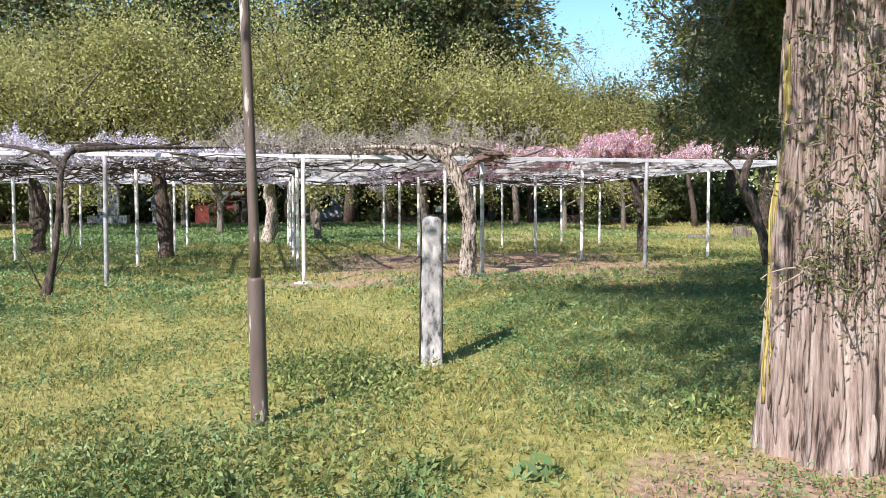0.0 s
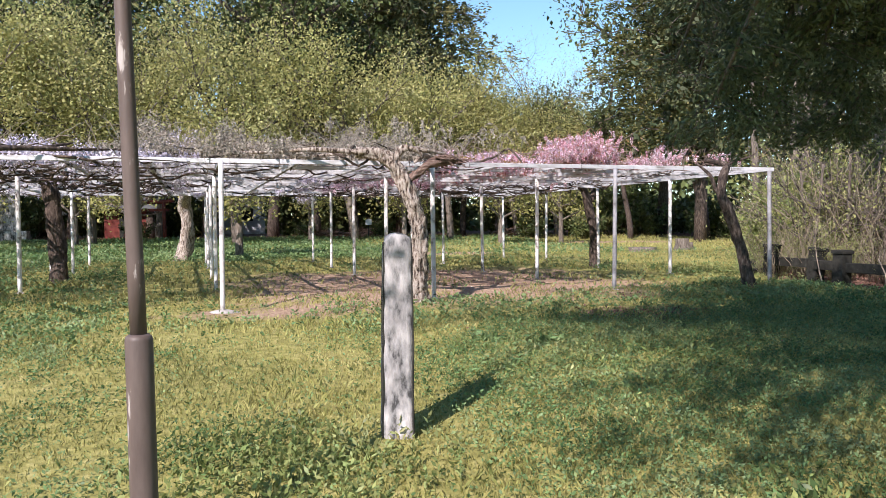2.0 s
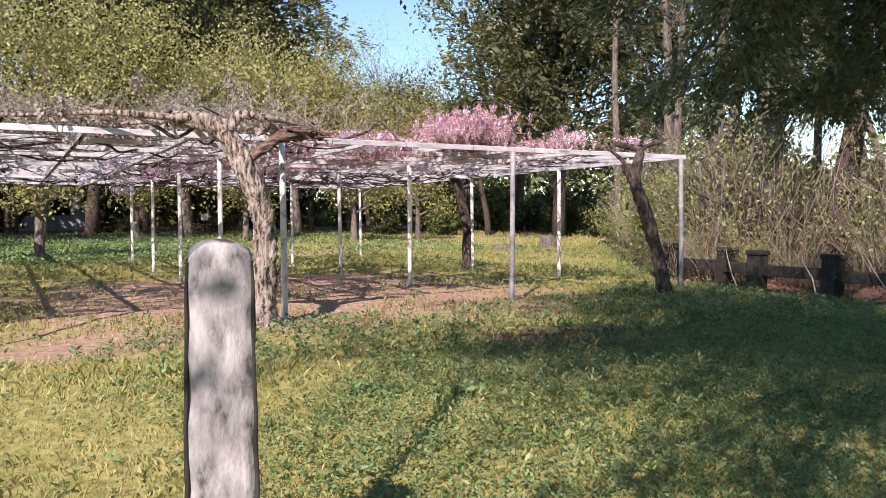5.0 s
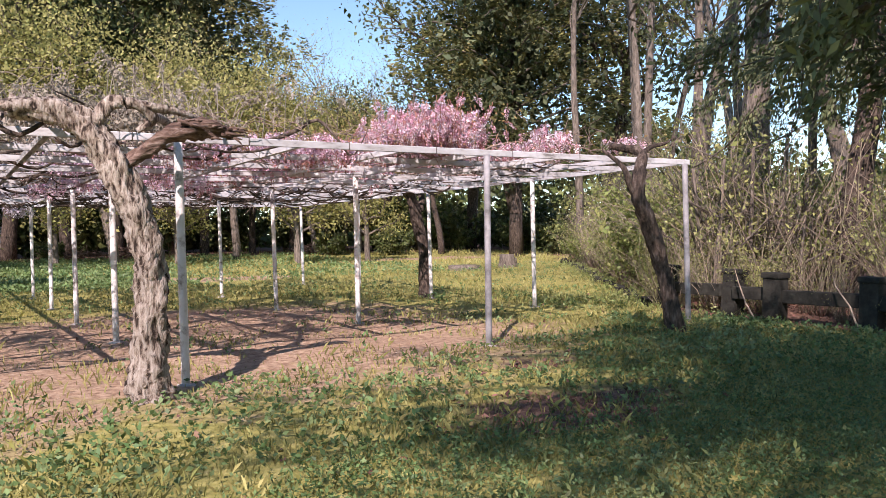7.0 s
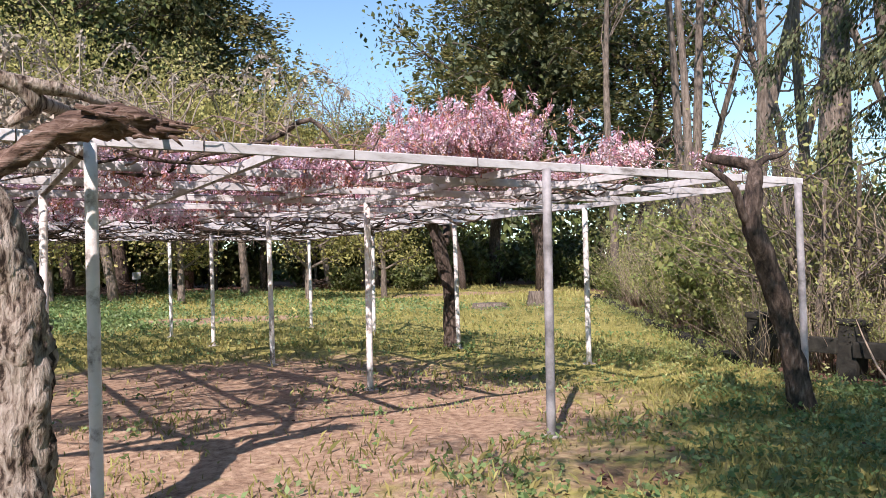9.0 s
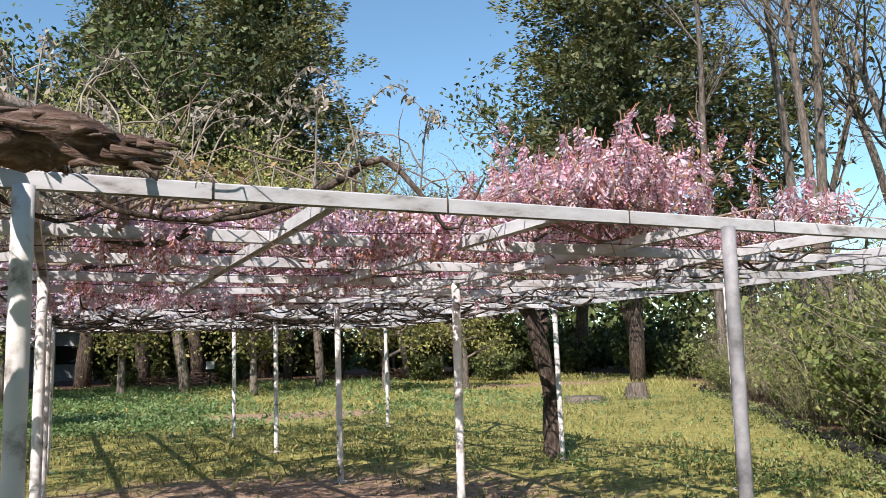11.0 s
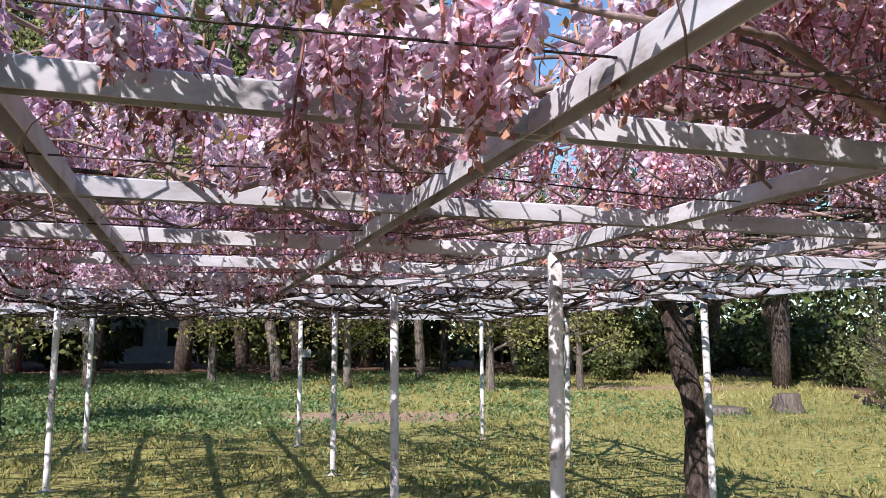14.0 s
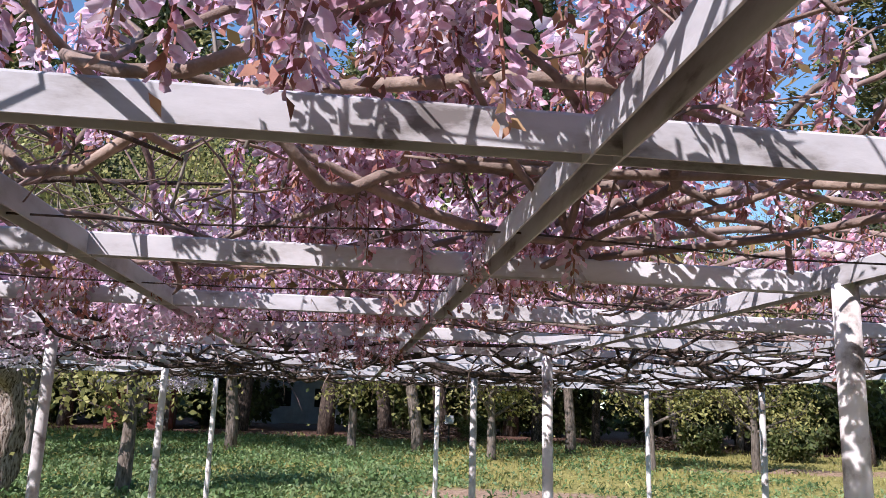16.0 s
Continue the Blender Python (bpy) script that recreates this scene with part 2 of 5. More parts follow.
MAUVE = material("mauve_wisteria_petals", [(0.34, (0.56, 0.28, 0.4)), (0.43, (0.75, 0.5, 0.63)), (0.53, (0.85, 0.69, 0.81)), (0.64, (0.94, 0.89, 0.94))], 13, 0.7, 0, island=0.36, trans=0.46, big=0.45, wide=0.9)
SEPAL = material("russet_sepals_and_stalks", [(0.3, (0.26, 0.1, 0.08)), (0.5, (0.44, 0.2, 0.16)), (0.7, (0.5, 0.34, 0.18))], 9, 0.7, 0, island=0.35, trans=0.25)
LILAC = material("pale_lilac_petals", [(0.32, (0.46, 0.42, 0.52)), (0.5, (0.63, 0.59, 0.69)), (0.7, (0.82, 0.79, 0.86))], 2.2, 0.7, 0, island=0.25, trans=0.3, big=0.25)
BUDS = material("grey_lilac_buds", [(0.3, (0.24, 0.22, 0.17)), (0.55, (0.36, 0.33, 0.27)), (0.72, (0.50, 0.46, 0.42))], 2.0, 0.8, 0, island=0.3, trans=0.2, big=0.3)
YOUNG = material("bronze_young_leaves", [(0.3, (0.22, 0.13, 0.06)), (0.6, (0.34, 0.24, 0.10)), (0.8, (0.42, 0.36, 0.16))], 2.0, 0.6, 0, island=0.3, trans=0.35)
LEAF_SPRING = material("spring_yellow_green_leaves", [(0.3, (0.27, 0.275, 0.09)), (0.5, (0.41, 0.405, 0.15)), (0.7, (0.52, 0.50, 0.25))], 0.5, 0.75, 0, island=0.26, trans=0.4, big=0.5)
LEAF_BUSH = material("bamboo_grass_leaves", [(0.3, (0.2, 0.23, 0.08)), (0.55, (0.35, 0.37, 0.14)), (0.75, (0.5, 0.48, 0.25))], 0.8, 0.6, 0, island=0.4, trans=0.3, big=0.5)
LEAF_HEDGE = material("fresh_hedge_leaves", [(0.3, (0.12, 0.165, 0.05)), (0.5, (0.24, 0.29, 0.09)), (0.7, (0.40, 0.42, 0.17))], 0.8, 0.55, 0, island=0.45, trans=0.35, big=0.5)
LEAF_CONIFER = material("evergreen_cypress_sprays", [(0.3, (0.07, 0.085, 0.034)), (0.5, (0.145, 0.15, 0.052)), (0.7, (0.27, 0.235, 0.085))], 0.5, 0.7, 0, island=0.45, trans=0.15, big=0.6)
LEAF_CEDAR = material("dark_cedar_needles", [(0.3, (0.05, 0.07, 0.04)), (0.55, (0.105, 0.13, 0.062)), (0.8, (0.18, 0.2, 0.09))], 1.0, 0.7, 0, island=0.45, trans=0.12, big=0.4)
LEAF_DARK = material("glossy_evergreen_leaves", [(0.3, (0.05, 0.07, 0.025)), (0.6, (0.11, 0.14, 0.045)), (0.8, (0.19, 0.21, 0.08))], 0.7, 0.5, 0, island=0.45, trans=0.15, big=0.5)
GRASS = material("lawn_grass", [(0.3, (0.20, 0.205, 0.068)), (0.5, (0.33, 0.325, 0.11)), (0.7, (0.48, 0.44, 0.2))], 0.7, 0.6, 0, island=0.35, trans=0.3, big=0.4)
WEED = material("broad_green_weeds", [(0.3, (0.08, 0.155, 0.055)), (0.5, (0.15, 0.24, 0.09)), (0.7, (0.28, 0.36, 0.17))], 0.9, 0.5, 0, island=0.35, trans=0.25, big=0.4)
STEMS = material("dull_shrub_stems", [(0.3, (0.18, 0.15, 0.11)), (0.6, (0.33, 0.28, 0.2)), (0.8, (0.46, 0.4, 0.3))], 10, 0.9, 0.2, island=0.5)
TALLWEED = material("fresh_tall_weeds", [(0.3, (0.14, 0.19, 0.06)), (0.5, (0.24, 0.29, 0.1)), (0.7, (0.38, 0.40, 0.18))], 0.9, 0.5, 0, island=0.4, trans=0.3, big=0.4)
LITTER = material("dry_fallen_leaves", [(0.3, (0.0975, 0.045, 0.0338)), (0.55, (0.203, 0.112, 0.0825)), (0.8, (0.315, 0.217, 0.165))], 3, 0.8, 0, island=0.45)
RED = material("faded_vermilion_paint", [(0.3, (0.09, 0.02, 0.017)), (0.6, (0.18, 0.04, 0.03))], 5, 0.6, 0.2)
WALLWHITE = material("pale_rendered_wall", [(0.3, (0.5, 0.53, 0.57)), (0.7, (0.68, 0.71, 0.75))], 3, 0.8, 0.1)
ROOF = material("grey_roof_tiles", [(0.3, (0.07, 0.075, 0.08)), (0.7, (0.16, 0.17, 0.18))], 6, 0.6, 0.3)


def ground_material():
    """Short turf, bare trodden soil and leaf mould, mixed by the masks stored on the ground."""
    m = bpy.data.materials.new("lawn_and_bare_soil")
    m.use_nodes = True
    nd, ln = m.node_tree.nodes, m.node_tree.links
    p = nd["Principled BSDF"]
    co = nd.new("ShaderNodeTexCoord")

    def tones(scale, stops, detail=8):
        n = nd.new("ShaderNodeTexNoise")
        n.inputs["Scale"].default_value, n.inputs["Detail"].default_value, n.inputs["Roughness"].default_value = scale, detail, 0.65
        ln.new(co.outputs["Object"], n.inputs["Vector"])
        r = nd.new("ShaderNodeValToRGB")
        ln.new(n.outputs["Fac"], r.inputs["Fac"])
        while len(r.color_ramp.elements) < len(stops):
            r.color_ramp.elements.new(0.5)
        for e, (at, c) in zip(r.color_ramp.elements, stops):
            e.position, e.color = at, (*c, 1)
        return r.outputs["Color"], n.outputs["Fac"]

    turf, h = tones(9, [(0.3, (0.14, 0.135, 0.045)), (0.5, (0.29, 0.275, 0.09)), (0.68, (0.41, 0.37, 0.15)), (0.8, (0.38, 0.31, 0.18))])
    soil, _ = tones(14, [(0.3, (0.17, 0.105, 0.072)), (0.5, (0.35, 0.245, 0.17)), (0.7, (0.51, 0.385, 0.28))])
    mould, _ = tones(22, [(0.3, (0.06, 0.035, 0.025)), (0.55, (0.17, 0.10, 0.075)), (0.75, (0.3, 0.2, 0.15))])
    _, edge = tones(2.6, [(0, (0, 0, 0)), (1, (1, 1, 1))])
    last = turf
    for key, colour in (("bare", soil), ("mould", mould)):
        at = nd.new("ShaderNodeAttribute")
        at.attribute_name = key
        ad = nd.new("ShaderNodeMath")
        ln.new(at.outputs["Fac"], ad.inputs[0]), ln.new(edge, ad.inputs[1])
        rg = nd.new("ShaderNodeMapRange")
        rg.inputs["From Min"].default_value, rg.inputs["From Max"].default_value = 0.85, 1.12
        ln.new(ad.outputs[0], rg.inputs["Value"])
        mx = nd.new("ShaderNodeMix")
        mx.data_type = "RGBA"
        ln.new(rg.outputs["Result"], mx.inputs[0])
        ln.new(last, mx.inputs[6]), ln.new(colour, mx.inputs[7])
        last = mx.outputs[2]
    ln.new(last, p.inputs["Base Color"])
    p.inputs["Roughness"].default_value, p.inputs["Specular IOR Level"].default_value = 0.95, 0.1
    bp = nd.new("ShaderNodeBump")
    bp.inputs["Strength"].default_value, bp.inputs["Distance"].default_value = 0.8, 0.04
    ln.new(h, bp.inputs["Height"]), ln.new(bp.outputs["Normal"], p.inputs["Normal"])
    return m


def blob(x, y, cx, cy, rx, ry, power=1.6):
    return np.clip(1.15 - (np.abs((x - cx) / rx) ** power + np.abs((y - cy) / ry) ** power), 0, 1)


def bare_mask(x, y):
    """Trodden soil under the trellis, round the cedar, and on the track behind."""
    m = np.maximum(0.74 * blob(x, y, 4.0, 15.0, 5.0, 5.2, 2.5), 0.9 * blob(x, y, 4.6, 14.4, 3.0, 3.0))
    for b in ((1.2, 11.7, 3.0, 1.5), (0.0, 11.8, 0.8, 0.6), (2.0, 2.6, 1.5, 1.4), (8.2, 28.0, 3.6, 1.7), (19.0, 34.5, 7, 1.6), (10.5, 14.6, 0.5, 1.4)):
        m = np.maximum(m, (0.8 if b[1] == 28.0 else 0.66) * blob(x, y, *b))
    return m


def mould_mask(x, y):
    """Fallen leaves by the fence and under the wood."""
    m = 0.75 * blob(x, y, 5.0, 9.7, 1.3, 0.8)
    m = np.maximum(m, 0.95 * smooth((y - 41 + 0.3 * np.clip(x - 12, 0, 20)) / 4))
    m = np.maximum(m, 0.9 * smooth((x - 9.6 - np.clip(y - 13, 0, 99) * 0.75) / 0.8) * (y > 4))
    return np.maximum(m, 0.5 * blob(x, y, 5.8, 11.0, 0.8, 0.6))


# ---- ground ----
def ground_lines(lo, hi, step, far, grow=1.35):
    mid = list(np.arange(lo, hi + 1e-6, step))
    d, a, b = step, [], []
    p, q = lo, hi
    while q < far:
        d *= grow
        p, q = p - d, q + d
        a.append(p), b.append(q)
    return np.array(a[::-1] + mid + b)


gx, gy = ground_lines(-12, 18, 0.2, 900), ground_lines(-3, 34, 0.2, 900)
GX, GY = np.meshgrid(gx, gy)
GZ = ground_z(GX, GY) + 0.012 * np.sin(GX * 7.3 + GY * 2.1) * np.sin(GY * 6.1 - GX)
nx, ny = len(gx), len(gy)
i, j = np.meshgrid(np.arange(ny - 1), np.arange(nx - 1), indexing="ij")
gf = np.stack([i * nx + j, i * nx + j + 1, (i + 1) * nx + j + 1, (i + 1) * nx + j], -1).reshape(-1, 4)
gm = mesh_np("ground", np.stack([GX, GY, GZ], -1).reshape(-1, 3), gf)
for key, mask in (("bare", bare_mask(GX, GY)), ("mould", mould_mask(GX, GY))):
    gm.attributes.new(key, "FLOAT", "POINT").data.foreach_set("value", mask.astype(np.float32).ravel())
ground = tagged(part("ground", gm, ground_material(), shade=True), "sunlit lawn with bare reddish soil under the trellis", "ground", kind="structure")

# ---- trellis ----
COLS = [-9.0, -6.0, -3.0, 0.0, 3.0, 6.0, 9.0]
ROWS = [12.03, 14.95, 17.93, 20.87, 23.97]
XBEAMS = [12.075 + 1.003 * q for q in range(13)]
YBEAMS = [c + o for c in COLS[:-1] for o in (0.0, 1.04, 2.06)] + [9.0]
trellis = thing("wisteria_trellis", "large white painted trellis of posts and crossing beams", "trellis")


def post_mesh(h, r):
    z = np.linspace(0, h, 8)
    return tube(np.stack([0 * z, 0 * z, z], -1), r, 12)


post_white = mesh_np("post", *post_mesh(2.0, 0.034))
post_grey = mesh_np("post", *post_mesh(2.0, 0.034))
pad_mesh = None
for r, y in enumerate(ROWS):
    for c, x in enumerate(COLS):
        g = gz(x, y)
        grey = (r == 0 and c in (2, 5, 6)) or (r == 1 and c == 1)
        me = post_grey if grey else post_white
        ob = part("post", me, GREYPOST if grey else PAINT, trellis, "grey weathered post" if grey else "", True)
        ob.location = (x, y, g - 0.08)
        ob.rotation_euler = (rng.normal(0, 0.006), rng.normal(0, 0.006), rng.uniform(0, 6))
        ob.scale = (1, 1, (1.933 - g + 0.08) / 2.0)
        if pad_mesh is None:
            a = np.linspace(0, 1, 6)
            pad_mesh = mesh_np("footing", *tube(np.stack([0 * a, 0 * a, -0.06 + a * 0.09], -1), [0.16, 0.16, 0.155, 0.14, 0.11, 0.05], 10, 0.12, 3))
        big = 1.6 if (r, c) == (0, 3) else 0.62
        pad = part("footing", pad_mesh, CONCRETE, trellis, "rough concrete footing", True)
        pad.location, pad.scale, pad.rotation_euler = (x, y, g), (big, big, big ** 0.5 if big > 1 else 0.5), (0, 0, rng.uniform(0, 6))


def channel(length, width, height, wall=0.004):
    """A pressed channel along x, open below: two webs, a top, rounded shoulders."""
    w, h, r = width / 2, height / 2, 0.006
    outer = [(-w, -h), (-w, h - r), (-w + r, h), (w - r, h), (w, h - r), (w, -h)]
    inner = [(y * (w - wall) / w, z if z < 0 else z - wall) for y, z in outer]
    ring = outer + inner[::-1]
    n = len(ring)
    bm = bmesh.new()
    ends = [[bm.verts.new((x, y, z)) for y, z in ring] for x in (0.0, length)]
    for q in range(n):
        bm.faces.new((ends[0][q], ends[0][(q + 1) % n], ends[1][(q + 1) % n], ends[1][q]))
    for e in ends:
        for q in range(5):
            bm.faces.new((e[q], e[q + 1], e[n - 2 - q], e[n - 1 - q]))
    bmesh.ops.recalc_face_normals(bm, faces=bm.faces)
    me = bpy.data.meshes.new("beam")
    bm.to_mesh(me), bm.free()
    return me


xbar, ybar = channel(19.5, 0.045, 0.06), channel(11.98, 0.05, 0.058)
for k, y in enumerate(XBEAMS):
    ob = part("beam", xbar, BEAM, trellis)
    ob.location = (-10.4, y, 1.961 + rng.normal(0, 0.003))
for x in YBEAMS:
    ob = part("crossbeam", ybar, BEAM, trellis)
    ob.location, ob.rotation_euler = (x + rng.normal(0, 0.01), 12.105, 1.958 + rng.normal(0, 0.0015)), (0, 0, math.pi / 2)
strap_mesh = mesh_np("strap", *tube([(0, -0.026, -0.034), (0, -0.026, 0.034), (0, 0.026, 0.034), (0, 0.026, -0.034), (0, -0.026, -0.036)], 0.003, 5))
for k in range(20):
    ob = part("strap", strap_mesh, BARK_DARK, trellis, "dark tie wire")
    ob.location = (-9.44 + 0.93 * k, 12.075, 1.961)
for k, y in enumerate((12.7, 13.6, 14.7, 15.6, 16.6)):
    a = np.linspace(-10, 9, 30)
    part("wire", tube(np.stack([a, y + 0 * a, 1.965 - 0.03 * np.abs(np.sin(a * np.pi / 1.02))], -1), 0.0025, 4), BARK_DARK, trellis, "thin sagging wire")

# ---- wisteria ----
def raceme(n, length, width, petal, k, round_=False):
    """One hanging flower spike: petals in a spiral round a stalk, tapering to the tip."""
    u = np.linspace(0.0, 1.0, n)
    a = np.arange(n) * 2.4 + k.uniform(0, 6)
    r = width * (1 - u * 0.8) * k.uniform(0.6, 1.1, n)
    out = np.stack([np.cos(a), np.sin(a), -0.9 + 0 * a], -1)
    at = np.stack([np.cos(a) * r * 0.35, np.sin(a) * r * 0.35, -u * length], -1)
    if round_:
        return petals(at, petal * (1 - 0.45 * u), out, k)
    return leaves(at, petal * (1 - 0.45 * u), 1.25, 0.15, out, k, 0.45)


def scatter(shapes, places, turns, sizes, tilt, k):
    """Copies of small shapes joined into one mesh."""
    out = []
    which = k.integers(0, len(shapes), len(places))
    for s, (v, f) in enumerate(shapes):
        sel = np.where(which == s)[0]
        if not len(sel):
            continue
        c, w = np.cos(turns[sel])[:, None], np.sin(turns[sel])[:, None]
        lean = tilt[sel]
        x = v[:, 0] * c - v[:, 1] * w + lean[:, :1] * v[:, 2]
        y = v[:, 0] * w + v[:, 1] * c + lean[:, 1:] * v[:, 2]
        z = np.broadcast_to(v[:, 2], x.shape) * (1 - 0.3 * np.abs(lean).sum(1, keepdims=True))
        p = np.stack([x, y, z], -1) * sizes[sel][:, None, None] + places[sel][:, None, :]
        n = len(v)
        g = (f[None] + (np.arange(len(sel)) * n)[:, None, None]).reshape(-1, 4)
        out.append((p.reshape(-1, 3), g))
    return join(out)


kf = np.random.default_rng(5)
def stalk(length, k):
    """The brown stalk of a spike, with sepals along it and closed buds at its tip."""
    n = 12
    u = np.concatenate([k.uniform(0, 0.8, 7), k.uniform(0.8, 1.12, 5)])
    at = np.stack([k.normal(0, 0.009, n), k.normal(0, 0.009, n), -u * length], -1)
    ways = np.stack([k.normal(0, 1, n), k.normal(0, 1, n), -0.6 - u], -1)
    return join([tube([(0, 0, 0.03), (0.004, 0, -length * 0.5), (0, 0, -length)], [0.003, 0.0025, 0.0015], 4), leaves(at, 0.026, 2.2, 0.2, ways, k, 0.3)])


NEAR = [raceme(36, ln_, 0.058, 0.034, kf, True) for ln_ in (0.1, 0.12, 0.14, 0.16, 0.18)]
STALKS = [stalk(ln_, kf) for ln_ in (0.1, 0.12, 0.14, 0.16, 0.18)]
FAR = [raceme(15, 0.17, 0.07, 0.045, kf) for _ in range(3)]
UPRIGHT = [raceme(13, -0.16, 0.05, 0.04, kf) for _ in range(3)]


def crown_top(x, y):
    """How high the flowers pile up over the beams."""
    mound = 0.1 * np.exp(-((x - 5.8) / 0.7) ** 2 - ((y - 12.8) / 0.9) ** 2) + 0.14 * np.exp(-((x - 4.3) / 0.9) ** 2 - ((y - 14.4) / 1.2) ** 2)
    low = 1 - 0.65 * (1 - smooth((x - 4.6) / 0.8)) * (1 - smooth((y - 13.4) / 0.8))
    return low * (0.17 + mound + 0.1 * np.sin(x * 2.3 + y) + 0.08 * np.sin(y * 3.1 - x * 1.7))


def bloom_places(n, x0, x1, y0, y1, low, k, clump=0.55, per=26):
    """Flower places gathered in tight clumps, from the beams to the top of the mound, some hanging lower."""
    m = max(4, n // per)
    cx, cy = k.uniform(x0, x1, m), k.uniform(y0, y1, m)
    hang = low * (k.random(m) < np.where(cx < 4.9, 0.5, 0.2) * (cy > 15.0)) * k.uniform(0.5, 1.3, m)
    lift = k.beta(1.0, 1.5, m)
    w = k.integers(0, m, n)
    x, y = cx[w] + k.normal(0, 0.13, n), cy[w] + k.normal(0, 0.13, n)
    x, y = np.clip(x, x0, x1), np.clip(y, y0, y1)
    z = 2.17 - 0.13 * (x < 5.3) * (y < 13.9) + crown_top(x, y) * np.clip(lift[w] + k.normal(0, 0.16, n), 0, 1.1) * clump / 0.55 - hang[w]
    thin = np.exp(-((x - 4.5) / 0.9) ** 2 - ((y - 13.2) / 0.9) ** 2)
    bare = np.clip((x - 6.1) / 0.8, 0, 1)
    ok = k.random(n) > 0.2 * thin + 0.72 * bare
    return np.stack([x, y, z], -1)[ok]


def bloom(name, n, x0, x1, y0, y1, shapes, low, mat, parent, label, k, size=1.0, clump=0.55, stalks=None, per=26):
    p = bloom_places(n, x0, x1, y0, y1, low, k, clump, per)
    n = len(p)
    turn, scale, lean, seed = k.uniform(0, 6.3, n), k.uniform(0.7, 1.35, n) * size, k.normal(0, 0.13, (n, 2)), int(k.integers(1e6))
    if stalks:
        part("stalk_tangle", scatter(stalks, p, turn, scale, lean, np.random.default_rng(seed)), SEPAL, parent, "brown flower stalks and buds", kind="stuff")
    return part(name, scatter(shapes, p, turn, scale, lean, np.random.default_rng(seed)), mat, parent, label, kind="stuff")


def wander(p, way, length, n, k, bend=0.35, lift=0.0, keep=None):
    """A wandering line from p."""
    out, d = [np.array(p, float)], np.array(way, float)
    for _ in range(n - 1):
        d = d + k.normal(0, bend, 3) * (1, 1, 0.7) + (0, 0, lift)
        d /= np.linalg.norm(d)
        q = out[-1] + d * length / (n - 1)
        if keep is not None:
            if q[2] < keep[0]:
                q[2], d[2] = keep[0], abs(d[2])
            if q[2] > keep[1]:
                q[2], d[2] = keep[1], -abs(d[2])
        out.append(q)
    return np.array(out)


def vines(n, x0, x1, y0, y1, r0, r1, k, length=(1.2, 3.0), keep=(1.97, 2.2), bend=0.25):
    out = []
    for _ in range(n):
        a = k.uniform(0, 6.28)
        p = (k.uniform(x0, x1), k.uniform(y0, y1), k.uniform(*keep))
        path = curve(wander(p, (math.cos(a), math.sin(a) * 0.7, 0.05), k.uniform(*length), 9, k, bend, 0, keep), 20)
        ok = (path[:, 0] > -10.5) & (path[:, 0] < 9.3) & (path[:, 1] > (12.35 if x0 > 3 else 11.75)) & (path[:, 1] < 24.4)
        if ok.sum() < 8:
            continue
        path = path[ok]
        r = k.uniform(r0, r1)
        out.append(tube(path, r * np.interp(np.linspace(0, 1, len(path)), [0, 0.12, 0.6, 1], [0.2, 0.85, 0.8, 0.2]), 6, 0.12, int(k.integers(1e6))))
    return join(out)


def twigs(n, x0, x1, y0, y1, base, rise, k, r=0.006, length=(0.3, 0.8), curl=0.35, sag=-0.12):
    out = []
    for _ in range(n):
        a = k.uniform(0, 6.28)
        p = (k.uniform(x0, x1), k.uniform(y0, y1), base + k.uniform(-0.02, 0.12))
        path = wander(p, (math.cos(a) * 0.7, math.sin(a) * 0.7, k.uniform(0.3, 1.2) * rise), k.uniform(*length), 7, k, curl, sag)
        out.append(tube(curve(path, 13), np.linspace(r, r * 0.35, 13), 4) if y1 < 16 else tube(path, np.linspace(r, r * 0.35, 7), 3))
    return join(out)


def gnarled(points, radii, n, seed, seg=16, lump=0.2):
    p = curve(points, n)
    u = np.linspace(0, 1, len(radii))
    return tube(p, np.interp(np.linspace(0, 1, n), u, radii), seg, lump, seed)


# The pale trunk at the front, with its broken limb over the beam
w1 = thing("wisteria", "old pale gnarled wisteria with bare grey twigs on the trellis", "wisteria", group="wisterias on the trellis")
part("trunk", gnarled([(2.6, 11.55, -0.12), (2.62, 11.55, 0.05), (2.63, 11.55, 0.44), (2.65, 11.55, 0.86), (2.6, 11.55, 1.23), (2.46, 11.56, 1.6), (2.3, 11.6, 1.9), (2.1, 11.65, 2.05), (1.8, 11.75, 2.08)], [0.19, 0.145, 0.115, 0.11, 0.11, 0.105, 0.10, 0.09, 0.07], 110, 1, 30, 0.2), BARK_WIST, w1, shade=True)
part("broken_limb", gnarled([(2.5, 11.55, 1.68), (2.68, 11.56, 1.83), (2.86, 11.58, 1.93), (3.08, 11.6, 1.98), (3.3, 11.64, 1.96)], [0.042, 0.048, 0.062, 0.078, 0.035], 30, 2, 14, 0.35), DEADWOOD, w1, "split rotten limb lying over the beam", True)
part("loop_limb", gnarled([(2.3, 11.58, 1.97), (2.42, 11.57, 2.12), (2.6, 11.57, 2.12), (2.7, 11.6, 2.02), (2.6, 11.63, 1.94)], [0.05, 0.05, 0.04, 0.035, 0.02], 24, 3, 10, 0.2), BARK_WIST, w1, shade=True)
